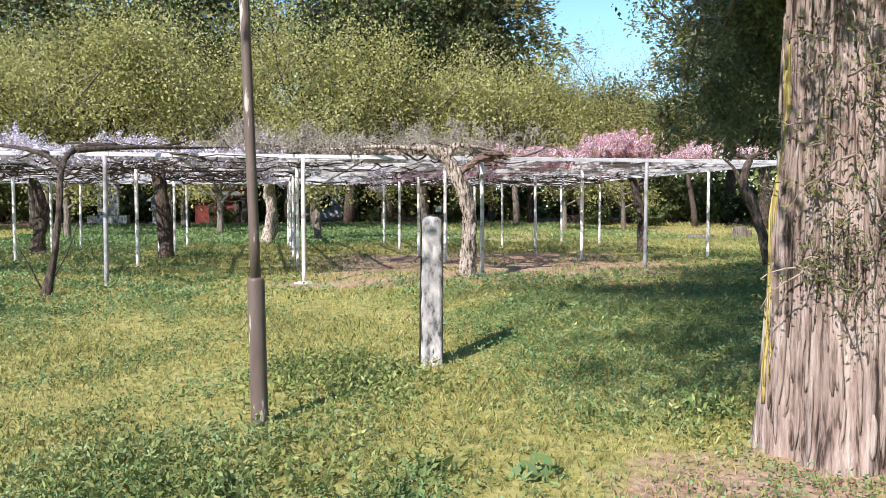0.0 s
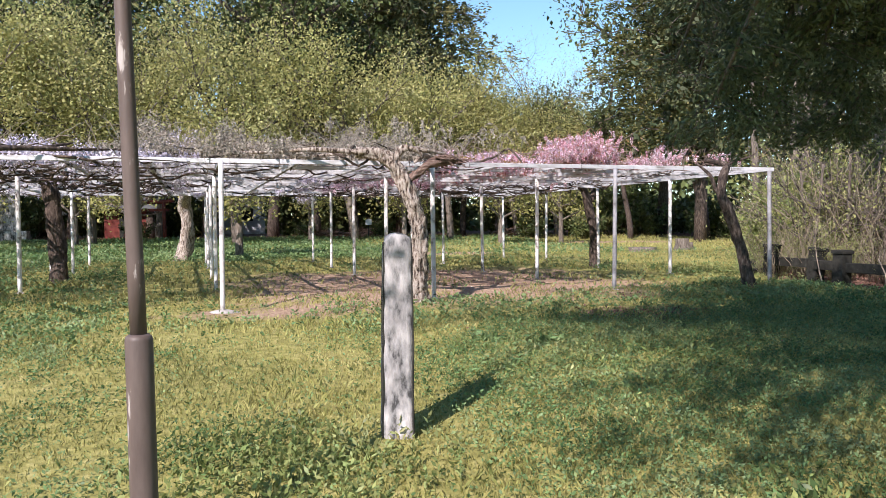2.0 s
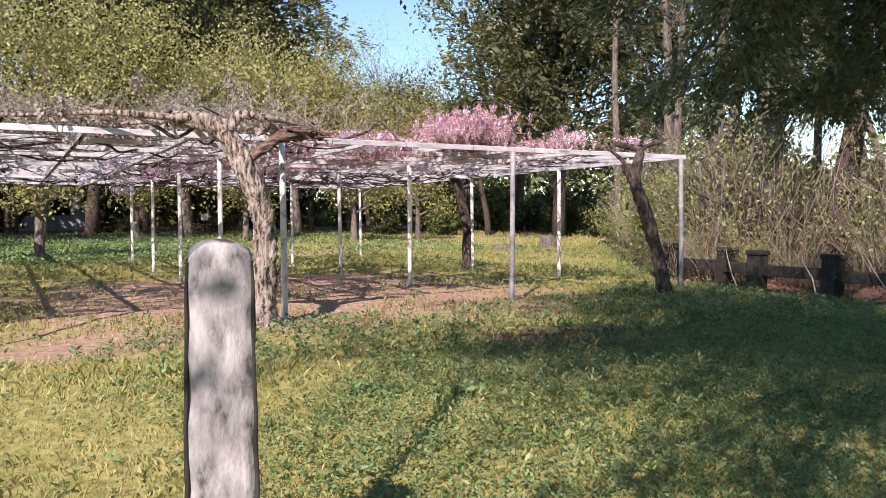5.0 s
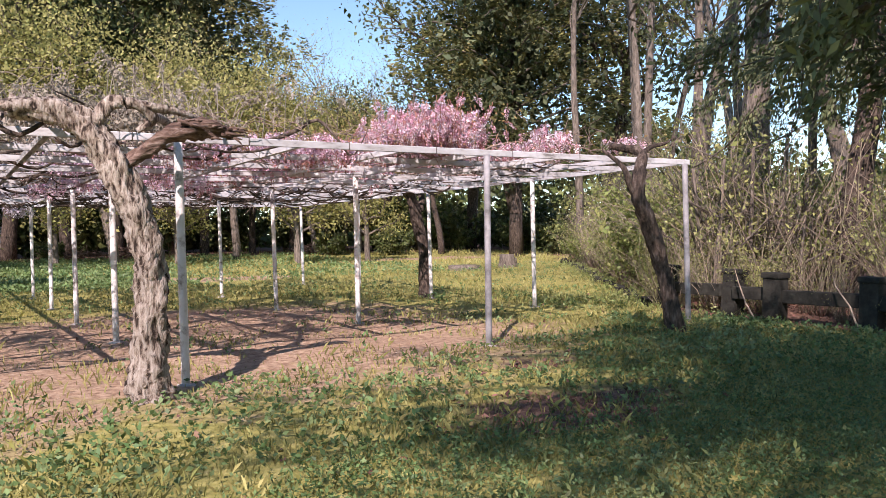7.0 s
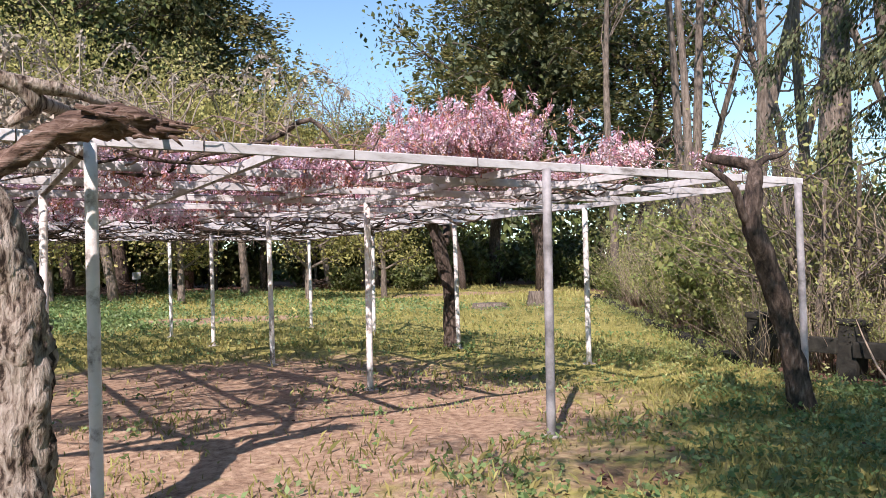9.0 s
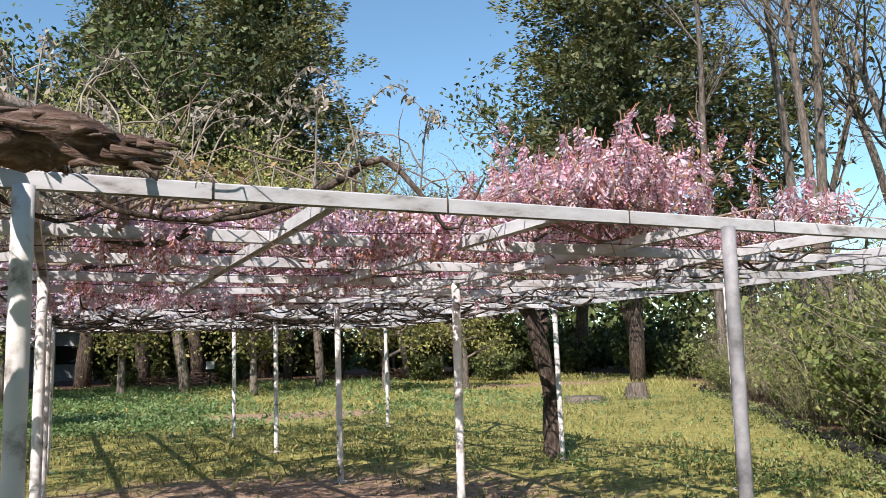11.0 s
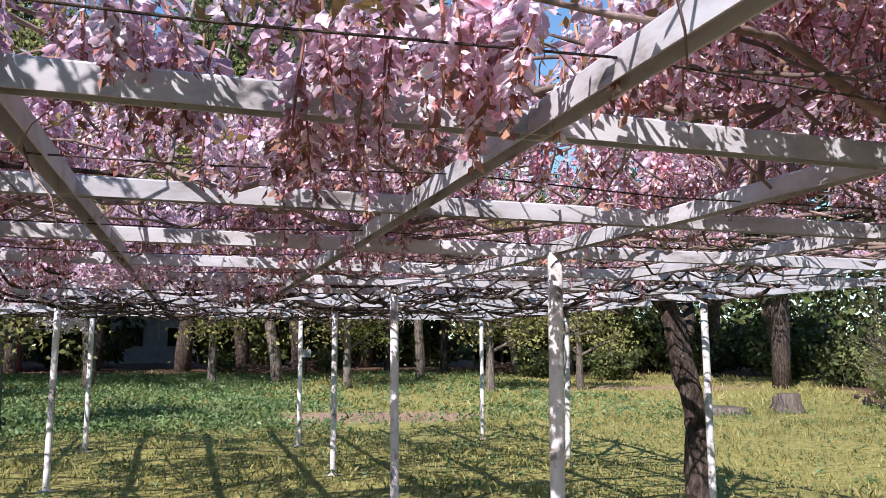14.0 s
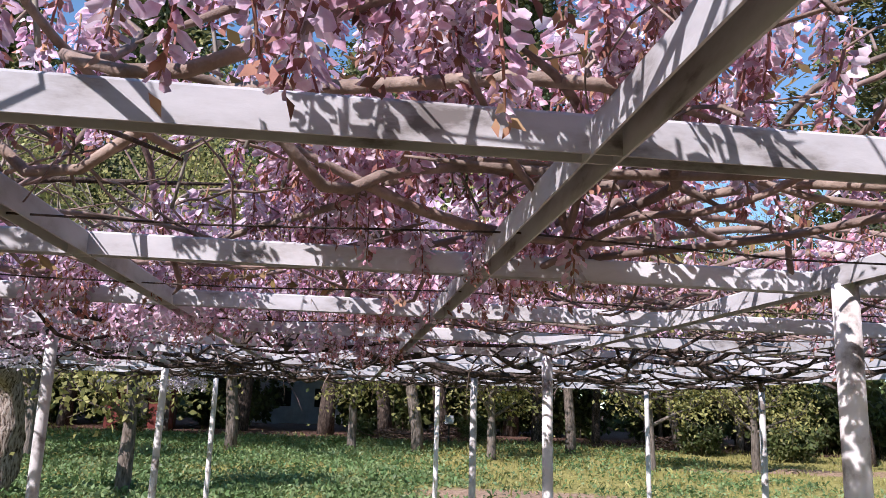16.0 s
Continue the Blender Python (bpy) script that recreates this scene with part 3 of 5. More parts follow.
for s, pts in enumerate(([(1.85, 11.75, 2.08), (1.2, 11.9, 2.12), (0.5, 12.3, 2.1), (-0.4, 12.6, 2.14)], [(2.1, 11.65, 2.05), (1.9, 12.2, 2.12), (1.2, 13.0, 2.1), (0.6, 14.2, 2.12)], [(2.6, 11.57, 2.12), (2.85, 11.6, 2.1), (3.1, 11.75, 2.07), (3.4, 12.1, 2.06)], [(2.7, 11.6, 2.05), (3.0, 12.3, 2.1), (3.4, 13.4, 2.08), (3.3, 14.6, 2.1)])):
    part("limb", gnarled(pts, [0.04, 0.028, 0.02, 0.01], 26, 10 + s, 8, 0.15), BARK_WIST, w1, shade=True)
splinters = []
for _ in range(60):
    x = kf.uniform(2.85, 3.3)
    p = np.array([x, 11.6 + kf.normal(0, 0.05), 1.97 + kf.normal(0, 0.035)])
    q = p + (kf.uniform(0.06, 0.16), kf.normal(0, 0.03), kf.normal(-0.01, 0.02))
    splinters.append(tube([p, (p + q) / 2 + kf.normal(0, 0.008, 3), q], [0.014, 0.012, 0.004], 5))
part("splintered_wood", join(splinters), DEADWOOD, w1, "splintered bark and wood fibres", kind="stuff")
part("vine_tangle", vines(110, -1.0, 3.3, 11.9, 24, 0.008, 0.024, kf, keep=(1.9, 2.25)), BARK_DARK, w1, kind="stuff")
part("twig_tangle", join([twigs(900, -1.6, 3.6, 11.9, 15.9, 2.05, 1.4, kf, 0.0042, (0.3, 0.75), 0.45, -0.12), twigs(400, -1.6, 3.6, 15.5, 17, 2.05, 1.5, kf, 0.0055, (0.3, 0.8), 0.55, -0.07), twigs(500, -1.6, 3.4, 17, 24, 2.0, 1.6, kf, 0.008, (0.3, 0.8), 0.35, -0.05), twigs(60, 2.0, 3.8, 12.6, 15.9, 2.05, 1.3, kf, 0.004, (0.3, 0.6), 0.3, -0.2)]), TWIG_GREY, w1, "bare grey curling twigs", kind="stuff")
plumes = []
for _ in range(70):
    a, h = kf.uniform(0, 6.28), kf.uniform(0.3, 0.62)
    p = np.array([kf.uniform(1.6, 4.6), kf.uniform(12.3, 15.2), 2.08])
    d = np.array([math.cos(a), math.sin(a), 0.0])
    arch = curve([p, p + d * 0.1 + (0, 0, h * 0.75), p + d * 0.24 + (0, 0, h), p + d * 0.38 + (0, 0, h * 0.72)], 16)
    plumes.append(tube(arch, np.linspace(0.005, 0.002, 16), 4))
    plumes.append(leaves(arch[kf.integers(6, 16, 60)] + kf.normal(0, 0.012, (60, 3)), 0.036, 2.4, 0.6, None, kf))
part("shoot_tangle", join(plumes), BUDS, w1, "arching silvery young shoots", kind="stuff")
bloom("bud_cover", 4600, -1.6, 3.3, 12.0, 24, UPRIGHT, -0.08, BUDS, w1, "silvery unopened flower buds", kf, 1.0, 1.25)
bloom("blossom", 420, -1.5, 3.4, 13.5, 24, FAR, 0.25, LILAC, w1, "pale lilac flowers", kf)

w2 = thing("wisteria", "pink flowering wisteria with a dark twisted trunk", "wisteria", group="wisterias on the trellis")
part("trunk", gnarled([(8.16, 11.5, -0.1), (8.12, 11.5, 0.1), (7.99, 11.5, 0.64), (7.77, 11.5, 1.2), (7.6, 11.5, 1.5), (7.66, 11.52, 1.8), (7.76, 11.6, 1.98), (7.6, 11.9, 2.08)], [0.13, 0.095, 0.085, 0.08, 0.075, 0.06, 0.05, 0.03], 44, 4, 14, 0.2), BARK_DARK, w2, shade=True)
part("limb", gnarled([(7.66, 11.5, 1.45), (7.5, 11.5, 1.58), (7.42, 11.52, 1.8), (7.3, 11.7, 2.0)], [0.045, 0.035, 0.03, 0.015], 16, 5, 8, 0.15), BARK_DARK, w2, shade=True)
part("limb", gnarled([(7.74, 11.58, 1.95), (7.95, 11.62, 2.05), (8.2, 11.65, 2.1), (8.45, 11.7, 2.2)], [0.03, 0.025, 0.018, 0.006], 16, 6, 8, 0.15), BARK_DARK, w2, shade=True)
part("vine_tangle", join([vines(105, 3.2, 9.0, 12.9, 18, 0.008, 0.017, kf, keep=(1.99, 2.14)), vines(90, 3.2, 9.0, 12.8, 18, 0.005, 0.012, kf, keep=(1.95, 2.35), bend=0.4)]), VINE, w2, kind="stuff")
part("twig_tangle", join([twigs(500, 3.4, 9.0, 12, 18, 2.02, 0.9, kf, 0.005, (0.25, 0.6)), twigs(50, 5.0, 8.5, 12.4, 15, 2.25, 1.2, kf, 0.004, (0.2, 0.4))]), VINE, w2, kind="stuff")
bloom("blossom", 2150, 4.6, 7.6, 12.4, 18, NEAR, 0.17, PINK, w2, "dense pink flower clusters", kf, 0.95, stalks=STALKS)
bloom("mauve_blossom", 1150, 3.2, 4.9, 12.5, 18, NEAR, 0.13, MAUVE, w2, "mauve flower clusters", kf, 0.95, stalks=STALKS)
mound = np.stack([np.clip(kf.normal(5.85, 0.3, 360), 5.0, 6.8), np.clip(kf.normal(12.75, 0.33, 360), 12.2, 15), 2.12 + 0.44 * kf.beta(1.2, 1.6, 360)], -1)
spin, grown, slant = kf.uniform(0, 6.3, 360), kf.uniform(0.6, 1.1, 360), kf.normal(0, 0.3, (360, 2))
part("flower_mound", scatter(NEAR, mound, spin, grown, slant, np.random.default_rng(3)), PINK, w2, "thick pink mound of blossom above the beams", kind="stuff")
part("stalk_tangle", scatter(STALKS, mound + (0, 0, 0.02), spin, grown * 1.25, slant, np.random.default_rng(3)), SEPAL, w2, "russet stalks in the mound of blossom", kind="stuff")
bloom("sparse_blossom", 420, 7.4, 9.2, 12.25, 18, NEAR, 0.15, PINK, w2, "thin pink flowers", kf, 0.9, stalks=STALKS)
yp = bloom_places(2600, 3.5, 9.0, 12.0, 18, 0.2, kf)
part("young_foliage", leaves(yp, 0.05, 2.4, 0.2, None, kf), YOUNG, w2, "bronze young leaves", kind="stuff")

w3 = thing("wisteria", "pink wisteria with a dark leaning trunk", "wisteria", group="wisterias on the trellis")
part("trunk", gnarled([(9.08, 18.2, -0.1), (9.04, 18.2, 0.1), (9.03, 18.2, 0.88), (8.88, 18.2, 1.47), (8.72, 18.2, 1.93), (8.45, 18.2, 2.06)], [0.19, 0.13, 0.108, 0.105, 0.09, 0.055], 44, 7, 16, 0.22), BARK_DARK, w3, shade=True)
part("limb", gnarled([(8.95, 18.2, 1.6), (9.05, 18.3, 1.9), (9.0, 18.9, 2.05), (8.4, 19.8, 2.1)], [0.07, 0.06, 0.045, 0.02], 20, 8, 8, 0.15), BARK_DARK, w3, shade=True)
part("vine_tangle", join([vines(190, 3.2, 9.0, 18, 24, 0.01, 0.03, kf, keep=(1.88, 2.2)), vines(50, 6.6, 9.0, 13.5, 24, 0.006, 0.014, kf, keep=(1.92, 2.02), bend=0.5), vines(50, 2.6, 7.0, 17.5, 24, 0.007, 0.016, kf, keep=(1.88, 1.98), bend=0.45)]), BARK_DARK, w3, kind="stuff")
part("twig_tangle", twigs(300, 3.4, 9.0, 18, 24, 2.0, 0.8, kf, 0.008), VINE, w3, kind="stuff")
bloom("blossom", 1100, 2.8, 8.6, 17.5, 24, FAR, 0.05, MAUVE, w3, "mauve-pink hanging flowers", kf, 1.0, per=14)

bloom("low_blossom", 800, 2.4, 5.4, 14.9, 20, FAR, 0.2, MAUVE, w3, "mauve flowers hanging between the beams", kf, 0.9, 0.3, per=16)

w4 = thing("wisteria", "lilac wisteria with a slender dark forked trunk", "wisteria", group="wisterias on the trellis")
part("trunk", gnarled([(-3.5, 10.5, -0.25), (-3.46, 10.5, -0.05), (-3.36, 10.52, 0.45), (-3.3, 10.6, 1.1), (-3.29, 10.8, 1.7), (-3.2, 11.3, 1.98), (-2.8, 11.9, 2.08)], [0.13, 0.07, 0.042, 0.038, 0.042, 0.045, 0.035], 40, 9, 12, 0.2), BARK_DARK, w4, shade=True)
for s, pts in enumerate(([(-3.3, 10.8, 1.7), (-3.6, 11.0, 1.88), (-4.2, 11.6, 2.02), (-5.0, 12.1, 2.08)], [(-3.22, 11.2, 1.95), (-2.5, 11.5, 2.02), (-1.9, 11.9, 2.06), (-1.1, 12.3, 2.1)], [(-3.5, 10.5, 0.0), (-3.62, 10.46, 0.3), (-3.75, 10.4, 0.6)], [(-3.42, 10.5, 0.1), (-3.2, 10.5, 0.5), (-3.05, 10.5, 0.9)])):
    part("limb", gnarled(pts, [0.045, 0.035, 0.025, 0.01] if s < 2 else [0.014, 0.011, 0.006], 20, 20 + s, 8, 0.15), BARK_DARK, w4, shade=True)
part("vine_tangle", join([vines(230, -10, -1.0, 12, 24, 0.01, 0.03, kf, keep=(1.88, 2.2)), vines(120, -10, -0.5, 12, 20, 0.012, 0.03, kf, keep=(1.86, 1.98), bend=0.4)]), BARK_DARK, w4, kind="stuff")
part("twig_tangle", twigs(900, -10, -1.0, 12, 24, 2.0, 1.3, kf, 0.008, (0.3, 0.8), 0.35, -0.06), TWIG_GREY, w4, kind="stuff")
bloom("blossom", 4600, -10, -0.6, 12.0, 24, FAR, 0.12, LILAC, w4, "pale lilac flowers", kf, 1.0, 0.95, per=5)
bloom("front_blossom", 2300, -10, -0.3, 12.1, 15.5, FAR, 0.12, LILAC, w4, "pale lavender flowers along the front beam", kf, 1.0, 1.0, per=9)

for pts, rr, sd in (([(-2.75, 17.5, -0.1), (-2.78, 17.5, 0.1), (-2.86, 17.5, 1.1), (-2.93, 17.5, 1.85), (-3.2, 17.5, 2.08)], [0.26, 0.17, 0.15, 0.13, 0.07], 31), ([(-0.7, 26.5, -0.1), (-0.62, 26.5, 0.15), (-0.5, 26.5, 1.0), (-0.55, 26.3, 1.8), (-0.5, 25.2, 2.1), (-0.4, 23.6, 2.1)], [0.3, 0.22, 0.2, 0.18, 0.12, 0.05], 32), ([(-6.2, 20.4, -0.1), (-6.2, 20.4, 0.2), (-6.1, 20.4, 1.2), (-6.3, 20.4, 2.05)], [0.24, 0.16, 0.14, 0.08], 33)):
    w = thing("wisteria", "stout dark wisteria trunk under the trellis", "wisteria", group="wisterias on the trellis")
    part("trunk", gnarled(pts, rr, 40, sd, 14, 0.25), BARK_DARK if sd != 32 else BARK_WIST, w, shade=True)
    for s in range(3):
        a = kf.uniform(0, 6.28)
        e = np.array(pts[-1])
        part("limb", gnarled([e, e + (math.cos(a) * 0.5, math.sin(a) * 0.4, 0.05), e + (math.cos(a) * 1.2, math.sin(a) * 0.9, 0.04)], [0.06, 0.04, 0.015], 14, sd + s, 8, 0.15), BARK_DARK, w, shade=True)

# ---- brown lamp pole and stone post ----
pole = thing("steel_pole", "slim brown painted steel pole with a thick chipped sleeve", "pole", pose(-0.6, 4.6, gz(-0.6, 4.6)))
z = np.array([-0.1, 0.0, 0.35, 0.7, 0.98, 0.995, 1.005])
part("sleeve", tube(np.stack([-0.012 * z, 0 * z, z], -1), [0.058, 0.058, 0.058, 0.058, 0.058, 0.054, 0.042], 24), BROWN, pole, "chipped brown sleeve", True)
z = np.linspace(0.98, 4.6, 12)
part("shaft", tube(np.stack([-0.012 - 0.026 * (z - 0.98), 0 * z, z], -1), np.linspace(0.035, 0.032, 12), 20), BROWN, pole, shade=True)

stone = thing("stone_post", "square weathered granite post with a rounded lichen top", "stone post", pose(0.88, 6.0, gz(0.88, 6.0), 0, 0.4, -11))
bm = box_bm(-0.108, 0.108, -0.09, 0.09, -0.15, 1.33, 0.0)
bmesh.ops.subdivide_edges(bm, edges=[e for e in bm.edges if abs(e.verts[0].co.z - e.verts[1].co.z) > 0.5], cuts=22)
bmesh.ops.subdivide_edges(bm, edges=[e for e in bm.edges if abs(e.verts[0].co.z - e.verts[1].co.z) < 0.01], cuts=4, use_grid_fill=True)
for v in bm.verts:
    x, y, h = v.co
    top = max(0.0, (h - 1.2) / 0.13)
    k2 = 1 - 0.14 * max(0, min(1, (h + 0.15) / 1.48)) - 0.10 * top ** 2
    corner = 1 - 0.06 * (abs(x) / 0.108) ** 4 * (abs(y) / 0.09) ** 4
    d = noise.noise(Vector((x * 9, y * 9, h * 5))) * 0.007 + noise.noise(Vector((x * 30, y * 30, h * 18))) * 0.004
    v.co.x, v.co.y = x * k2 * corner + d * (1 if x > 0 else -1), y * k2 * corner + d * (1 if y > 0 else -1)
    if h > 1.3:
        v.co.z = 1.335 - 2.2 * (x * x + y * y) + d
part("shaft", bm, GRANITE, stone, shade=True)
# a thin dark bead up each of the four corners
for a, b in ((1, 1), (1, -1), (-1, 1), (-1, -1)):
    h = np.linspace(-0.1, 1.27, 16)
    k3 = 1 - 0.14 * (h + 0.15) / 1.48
    part("worn_edge", tube(np.stack([a * 0.103 * k3 + rng.normal(0, 0.002, 16), b * 0.085 * k3 + rng.normal(0, 0.002, 16), h], -1), np.interp(h, [-0.1, 0.1, 1.1, 1.27], [0.007, 0.007, 0.007, 0.003]), 8, 0.2, a + b + 5), DARKSTONE, stone, "dark line along the corner", True)

# ---- big cedar by the start ----
CX, CY = 2.86, 3.22
cedar = thing("cedar_tree", "big cedar with fibrous grey-brown bark and dark drooping boughs", "tree", pose(CX, CY, gz(CX, CY)))
kc = np.random.default_rng(9)
nz, ns = 90, 220
zz = np.concatenate([np.linspace(-0.3, 4.5, 70), np.linspace(4.7, 10, 20)])
tt = np.linspace(0, 2 * np.pi, ns, endpoint=False)
flare = 0.40 + 0.06 * np.exp(-(zz + 0.3) / 0.5) - 0.03 * np.clip(zz, 0, 20)
R = np.zeros((nz, ns))
for a in range(nz):
    for b in range(ns):
        c, s = math.cos(tt[b]), math.sin(tt[b])
        ridge = noise.noise(Vector((c * 7 + 1, s * 7, zz[a] * 0.4))) * 0.042 + noise.noise(Vector((c * 19, s * 19, zz[a] * 0.7 + 4))) * 0.034 + noise.noise(Vector((c * 42, s * 42, zz[a] * 1.6 + 9))) * 0.014 + noise.noise(Vector((c * 2.2, s * 2.2, zz[a] * 0.4))) * 0.05
        R[a, b] = flare[a] + ridge + 0.05 * math.exp(-max(zz[a], 0) / 0.5) * math.sin(5 * tt[b] + 1) + 0.075 * math.exp(-((tt[b] - 2.85) / 0.28) ** 2) * float(smooth((2.0 - zz[a]) / 0.6)) * min(1.0, 0.45 + max(zz[a], 0))
v = np.stack([R * np.cos(tt), R * np.sin(tt), np.repeat(zz[:, None], ns, 1)], -1).reshape(-1, 3)
i, j = np.meshgrid(np.arange(nz - 1), np.arange(ns), indexing="ij")
part("trunk", (v, np.stack([i * ns + j, i * ns + (j + 1) % ns, (i + 1) * ns + (j + 1) % ns, (i + 1) * ns + j], -1).reshape(-1, 4)), BARK_CEDAR, cedar, shade=True)
strips = []
for _ in range(560):
    a, h = kc.uniform(2.2, 5.6), kc.uniform(0, 4.0)
    b = int(a / (2 * np.pi) * ns) % ns
    n = 7
    hs = h + np.linspace(0, kc.uniform(0.15, 0.7), n)
    rr = np.array([R[min(nz - 1, int(np.searchsorted(zz, q))), b] for q in hs]) + 0.004 + 0.012 * np.linspace(-1, 1, n) ** 2 * kc.random()
    an = a + np.cumsum(kc.normal(0, 0.008, n))
    strips.append(tube(np.stack([rr * np.cos(an), rr * np.sin(an), hs], -1), np.array([0.3, 0.8, 1, 1, 1, 0.8, 0.3]) * kc.uniform(0.006, 0.022), 5))
part("loose_bark", join(strips), BARK_CEDAR, cedar, "peeling strips of bark", kind="stuff")
strips = []
for q in range(26):
    a = 2.86 + kc.normal(0, 0.06)
    hs = np.linspace(0.25 + 0.6 * kc.random(), 2.5 - 0.9 * kc.random(), 24)
    b = int(a / (2 * np.pi) * ns) % ns
    rr = np.array([R[min(nz - 1, int(np.searchsorted(zz, h))), b] for h in hs]) + 0.012
    an = a + np.cumsum(kc.normal(0, 0.006, 24))
    strips.append(tube(np.stack([rr * np.cos(an), rr * np.sin(an), hs], -1), 0.008 * kc.uniform(0.5, 1.2), 5, 0.2, q))
part("lichen_strip", join(strips), ALGAE, cedar, "yellow algae stripe down the bark", kind="stuff")


def sprays(path, n, size, k, spread=0.35, hang=0.4):
    """Needle sprays along a bough: flattened fans that droop."""
    m = max(3, n // 45)
    w = k.integers(0, m, n)
    u = np.clip((k.random(m) ** 0.7)[w] + k.normal(0, 0.03, n), 0, 1)
    at = path[np.clip((u * (len(path) - 1)).astype(int), 0, len(path) - 1)]
    out = (k.normal(0, spread, (m, 3))[w] + k.normal(0, spread * 0.35, (n, 3))) * (1, 1, 0.45)
    p = at + out
    p[:, 2] -= hang * np.abs(k.normal(0, 0.5, n))
    ways = unit(out + (path[-1] - path[0]) * 0.25)
    return leaves(p, size, 3.4, 0.5, ways, k, 0.1)


boughs, needles = [], []
for a in range(40):
    h = kc.uniform(5.2, 9.0)
    ang = kc.uniform(0, 6.28)
    ln_ = (4.6 - 0.2 * h) * kc.uniform(0.7, 1.1) + 0.8
    p0 = np.array([math.cos(ang) * 0.3, math.sin(ang) * 0.3, h])
    p = curve([p0, p0 + (math.cos(ang) * ln_ * 0.5, math.sin(ang) * ln_ * 0.5, 0.1), p0 + (math.cos(ang) * ln_, math.sin(ang) * ln_, -0.7)], 14)
    boughs.append(tube(p, np.linspace(0.05, 0.012, 14), 6))
    needles.append(sprays(p, 850, 0.115, kc, 0.45))
# long unseen boughs, added high over the walk to dapple the lawn with shade
for e in ((-5.0, -1.7, 4.3), (-4.2, -1.2, 4.4), (-3.2, -2.1, 4.3), (-4.4, -2.4, 4.7), (-3.6, -0.4, 4.5), (-2.6, -1.2, 4.2), (-3.9, -1.9, 4.0), (-2.2, -2.6, 4.6), (-4.8, -0.7, 4.6), (-1.6, -1.5, 4.4), (-4.6, 2.6, 5.0), (-3.8, 3.5, 4.9), (-3.2, 2.3, 4.7), (-4.3, 4.0, 5.2), (-2.4, 3.4, 4.8), (-2.7, 1.5, 5.4), (-1.5, 2.4, 5.2), (-1.9, 0.8, 5.6), (-0.8, 1.8, 5.3), (-3.4, 1.2, 5.2), (-1.2, 3.9, 5.3), (-0.4, 3.2, 5.5), (-1.9, 3.9, 5.6), (-0.9, 4.5, 5.4)):
    e = np.array(e)
    p0 = np.array([e[0] * 0.07, e[1] * 0.07, e[2] + 0.9])
    p = curve([p0, p0 * 0.5 + e * 0.5 + (0, 0, 0.3), e], 18)
    boughs.append(tube(p, np.linspace(0.06, 0.01, 18), 6, 0.1, int(kc.integers(999))))
    needles.append(sprays(p, 950, 0.115, kc, 0.36, 0.3))
# the long low boughs that hang over the grass beside the walk
for e, w in (((1.3, 3.9, 2.55), 900), ((2.2, 4.4, 2.6), 900), ((1.9, 3.2, 3.0), 900), ((3.2, 4.2, 2.5), 900), ((4.2, 5.2, 2.6), 750), ((3.6, 3.2, 3.2), 900), ((4.8, 4.0, 2.8), 750), ((2.4, 6.2, 3.3), 500), ((2.9, 5.6, 3.6), 600), ((2.9, 5.0, 2.55), 700), ((3.5, 4.7, 2.5), 700), ((2.6, 5.4, 2.7), 600), ((3.5, 5.6, 2.7), 700), ((3.3, 7.0, 3.3), 350), ((4.3, 6.0, 3.0), 500)):
    e = np.array(e)
    p0 = np.array([e[0] * 0.1, e[1] * 0.1, e[2] + 1.5])
    p = curve([p0, p0 * 0.5 + e * 0.5 + (0, 0, 0.35), e], 18)
    boughs.append(tube(p, np.linspace(0.055, 0.01, 18), 6, 0.1, int(kc.integers(999))))
    for q in range(26):
        at = p[int(kc.integers(5, 18))]
        a = kc.uniform(0, 6.28)
        twig = wander(at, (math.cos(a), math.sin(a), -0.15), kc.uniform(0.3, 0.75), 7, kc, 0.18, -0.1)
        boughs.append(tube(twig, np.linspace(0.009, 0.003, 7), 4))
        m = int(w / 5.2)
        needles.append(leaves(twig[kc.integers(1, 7, m)] + kc.normal(0, 0.055, (m, 3)), 0.062, 2.8, 0.2, unit(np.tile(twig[-1] - twig[0], (m, 1))) * 0.5, kc, 0.1))
part("boughwork", join(boughs), BARK_WOOD, cedar, kind="stuff")
part("needle_cover", join(needles), LEAF_CEDAR, cedar, "dark green needle sprays", kind="stuff")
shoots, tufts = [], []
for _ in range(80):
    a, h = kc.uniform(3.5, 5.0), kc.uniform(1.0, 3.2)
    p = np.array([0.42 * math.cos(a), 0.42 * math.sin(a), h])
    d = np.array([math.cos(a), math.sin(a), -0.2])
    path = wander(p, d, kc.uniform(0.15, 0.5), 6, kc, 0.45, -0.1)
    shoots.append(tube(path, np.linspace(0.007, 0.003, 6), 5))
    tufts.append(leaves(path[kc.integers(2, 6, 44)] + kc.normal(0, 0.045, (44, 3)), 0.036, 3.0, 0.4, None, kc, 0.1))
part("shoot_tangle", join(shoots), VINE, cedar, "thin dead shoots", kind="stuff")
part("shoot_foliage", join(tufts), LEAF_CONIFER, cedar, "dull green tufts on the trunk", kind="stuff")

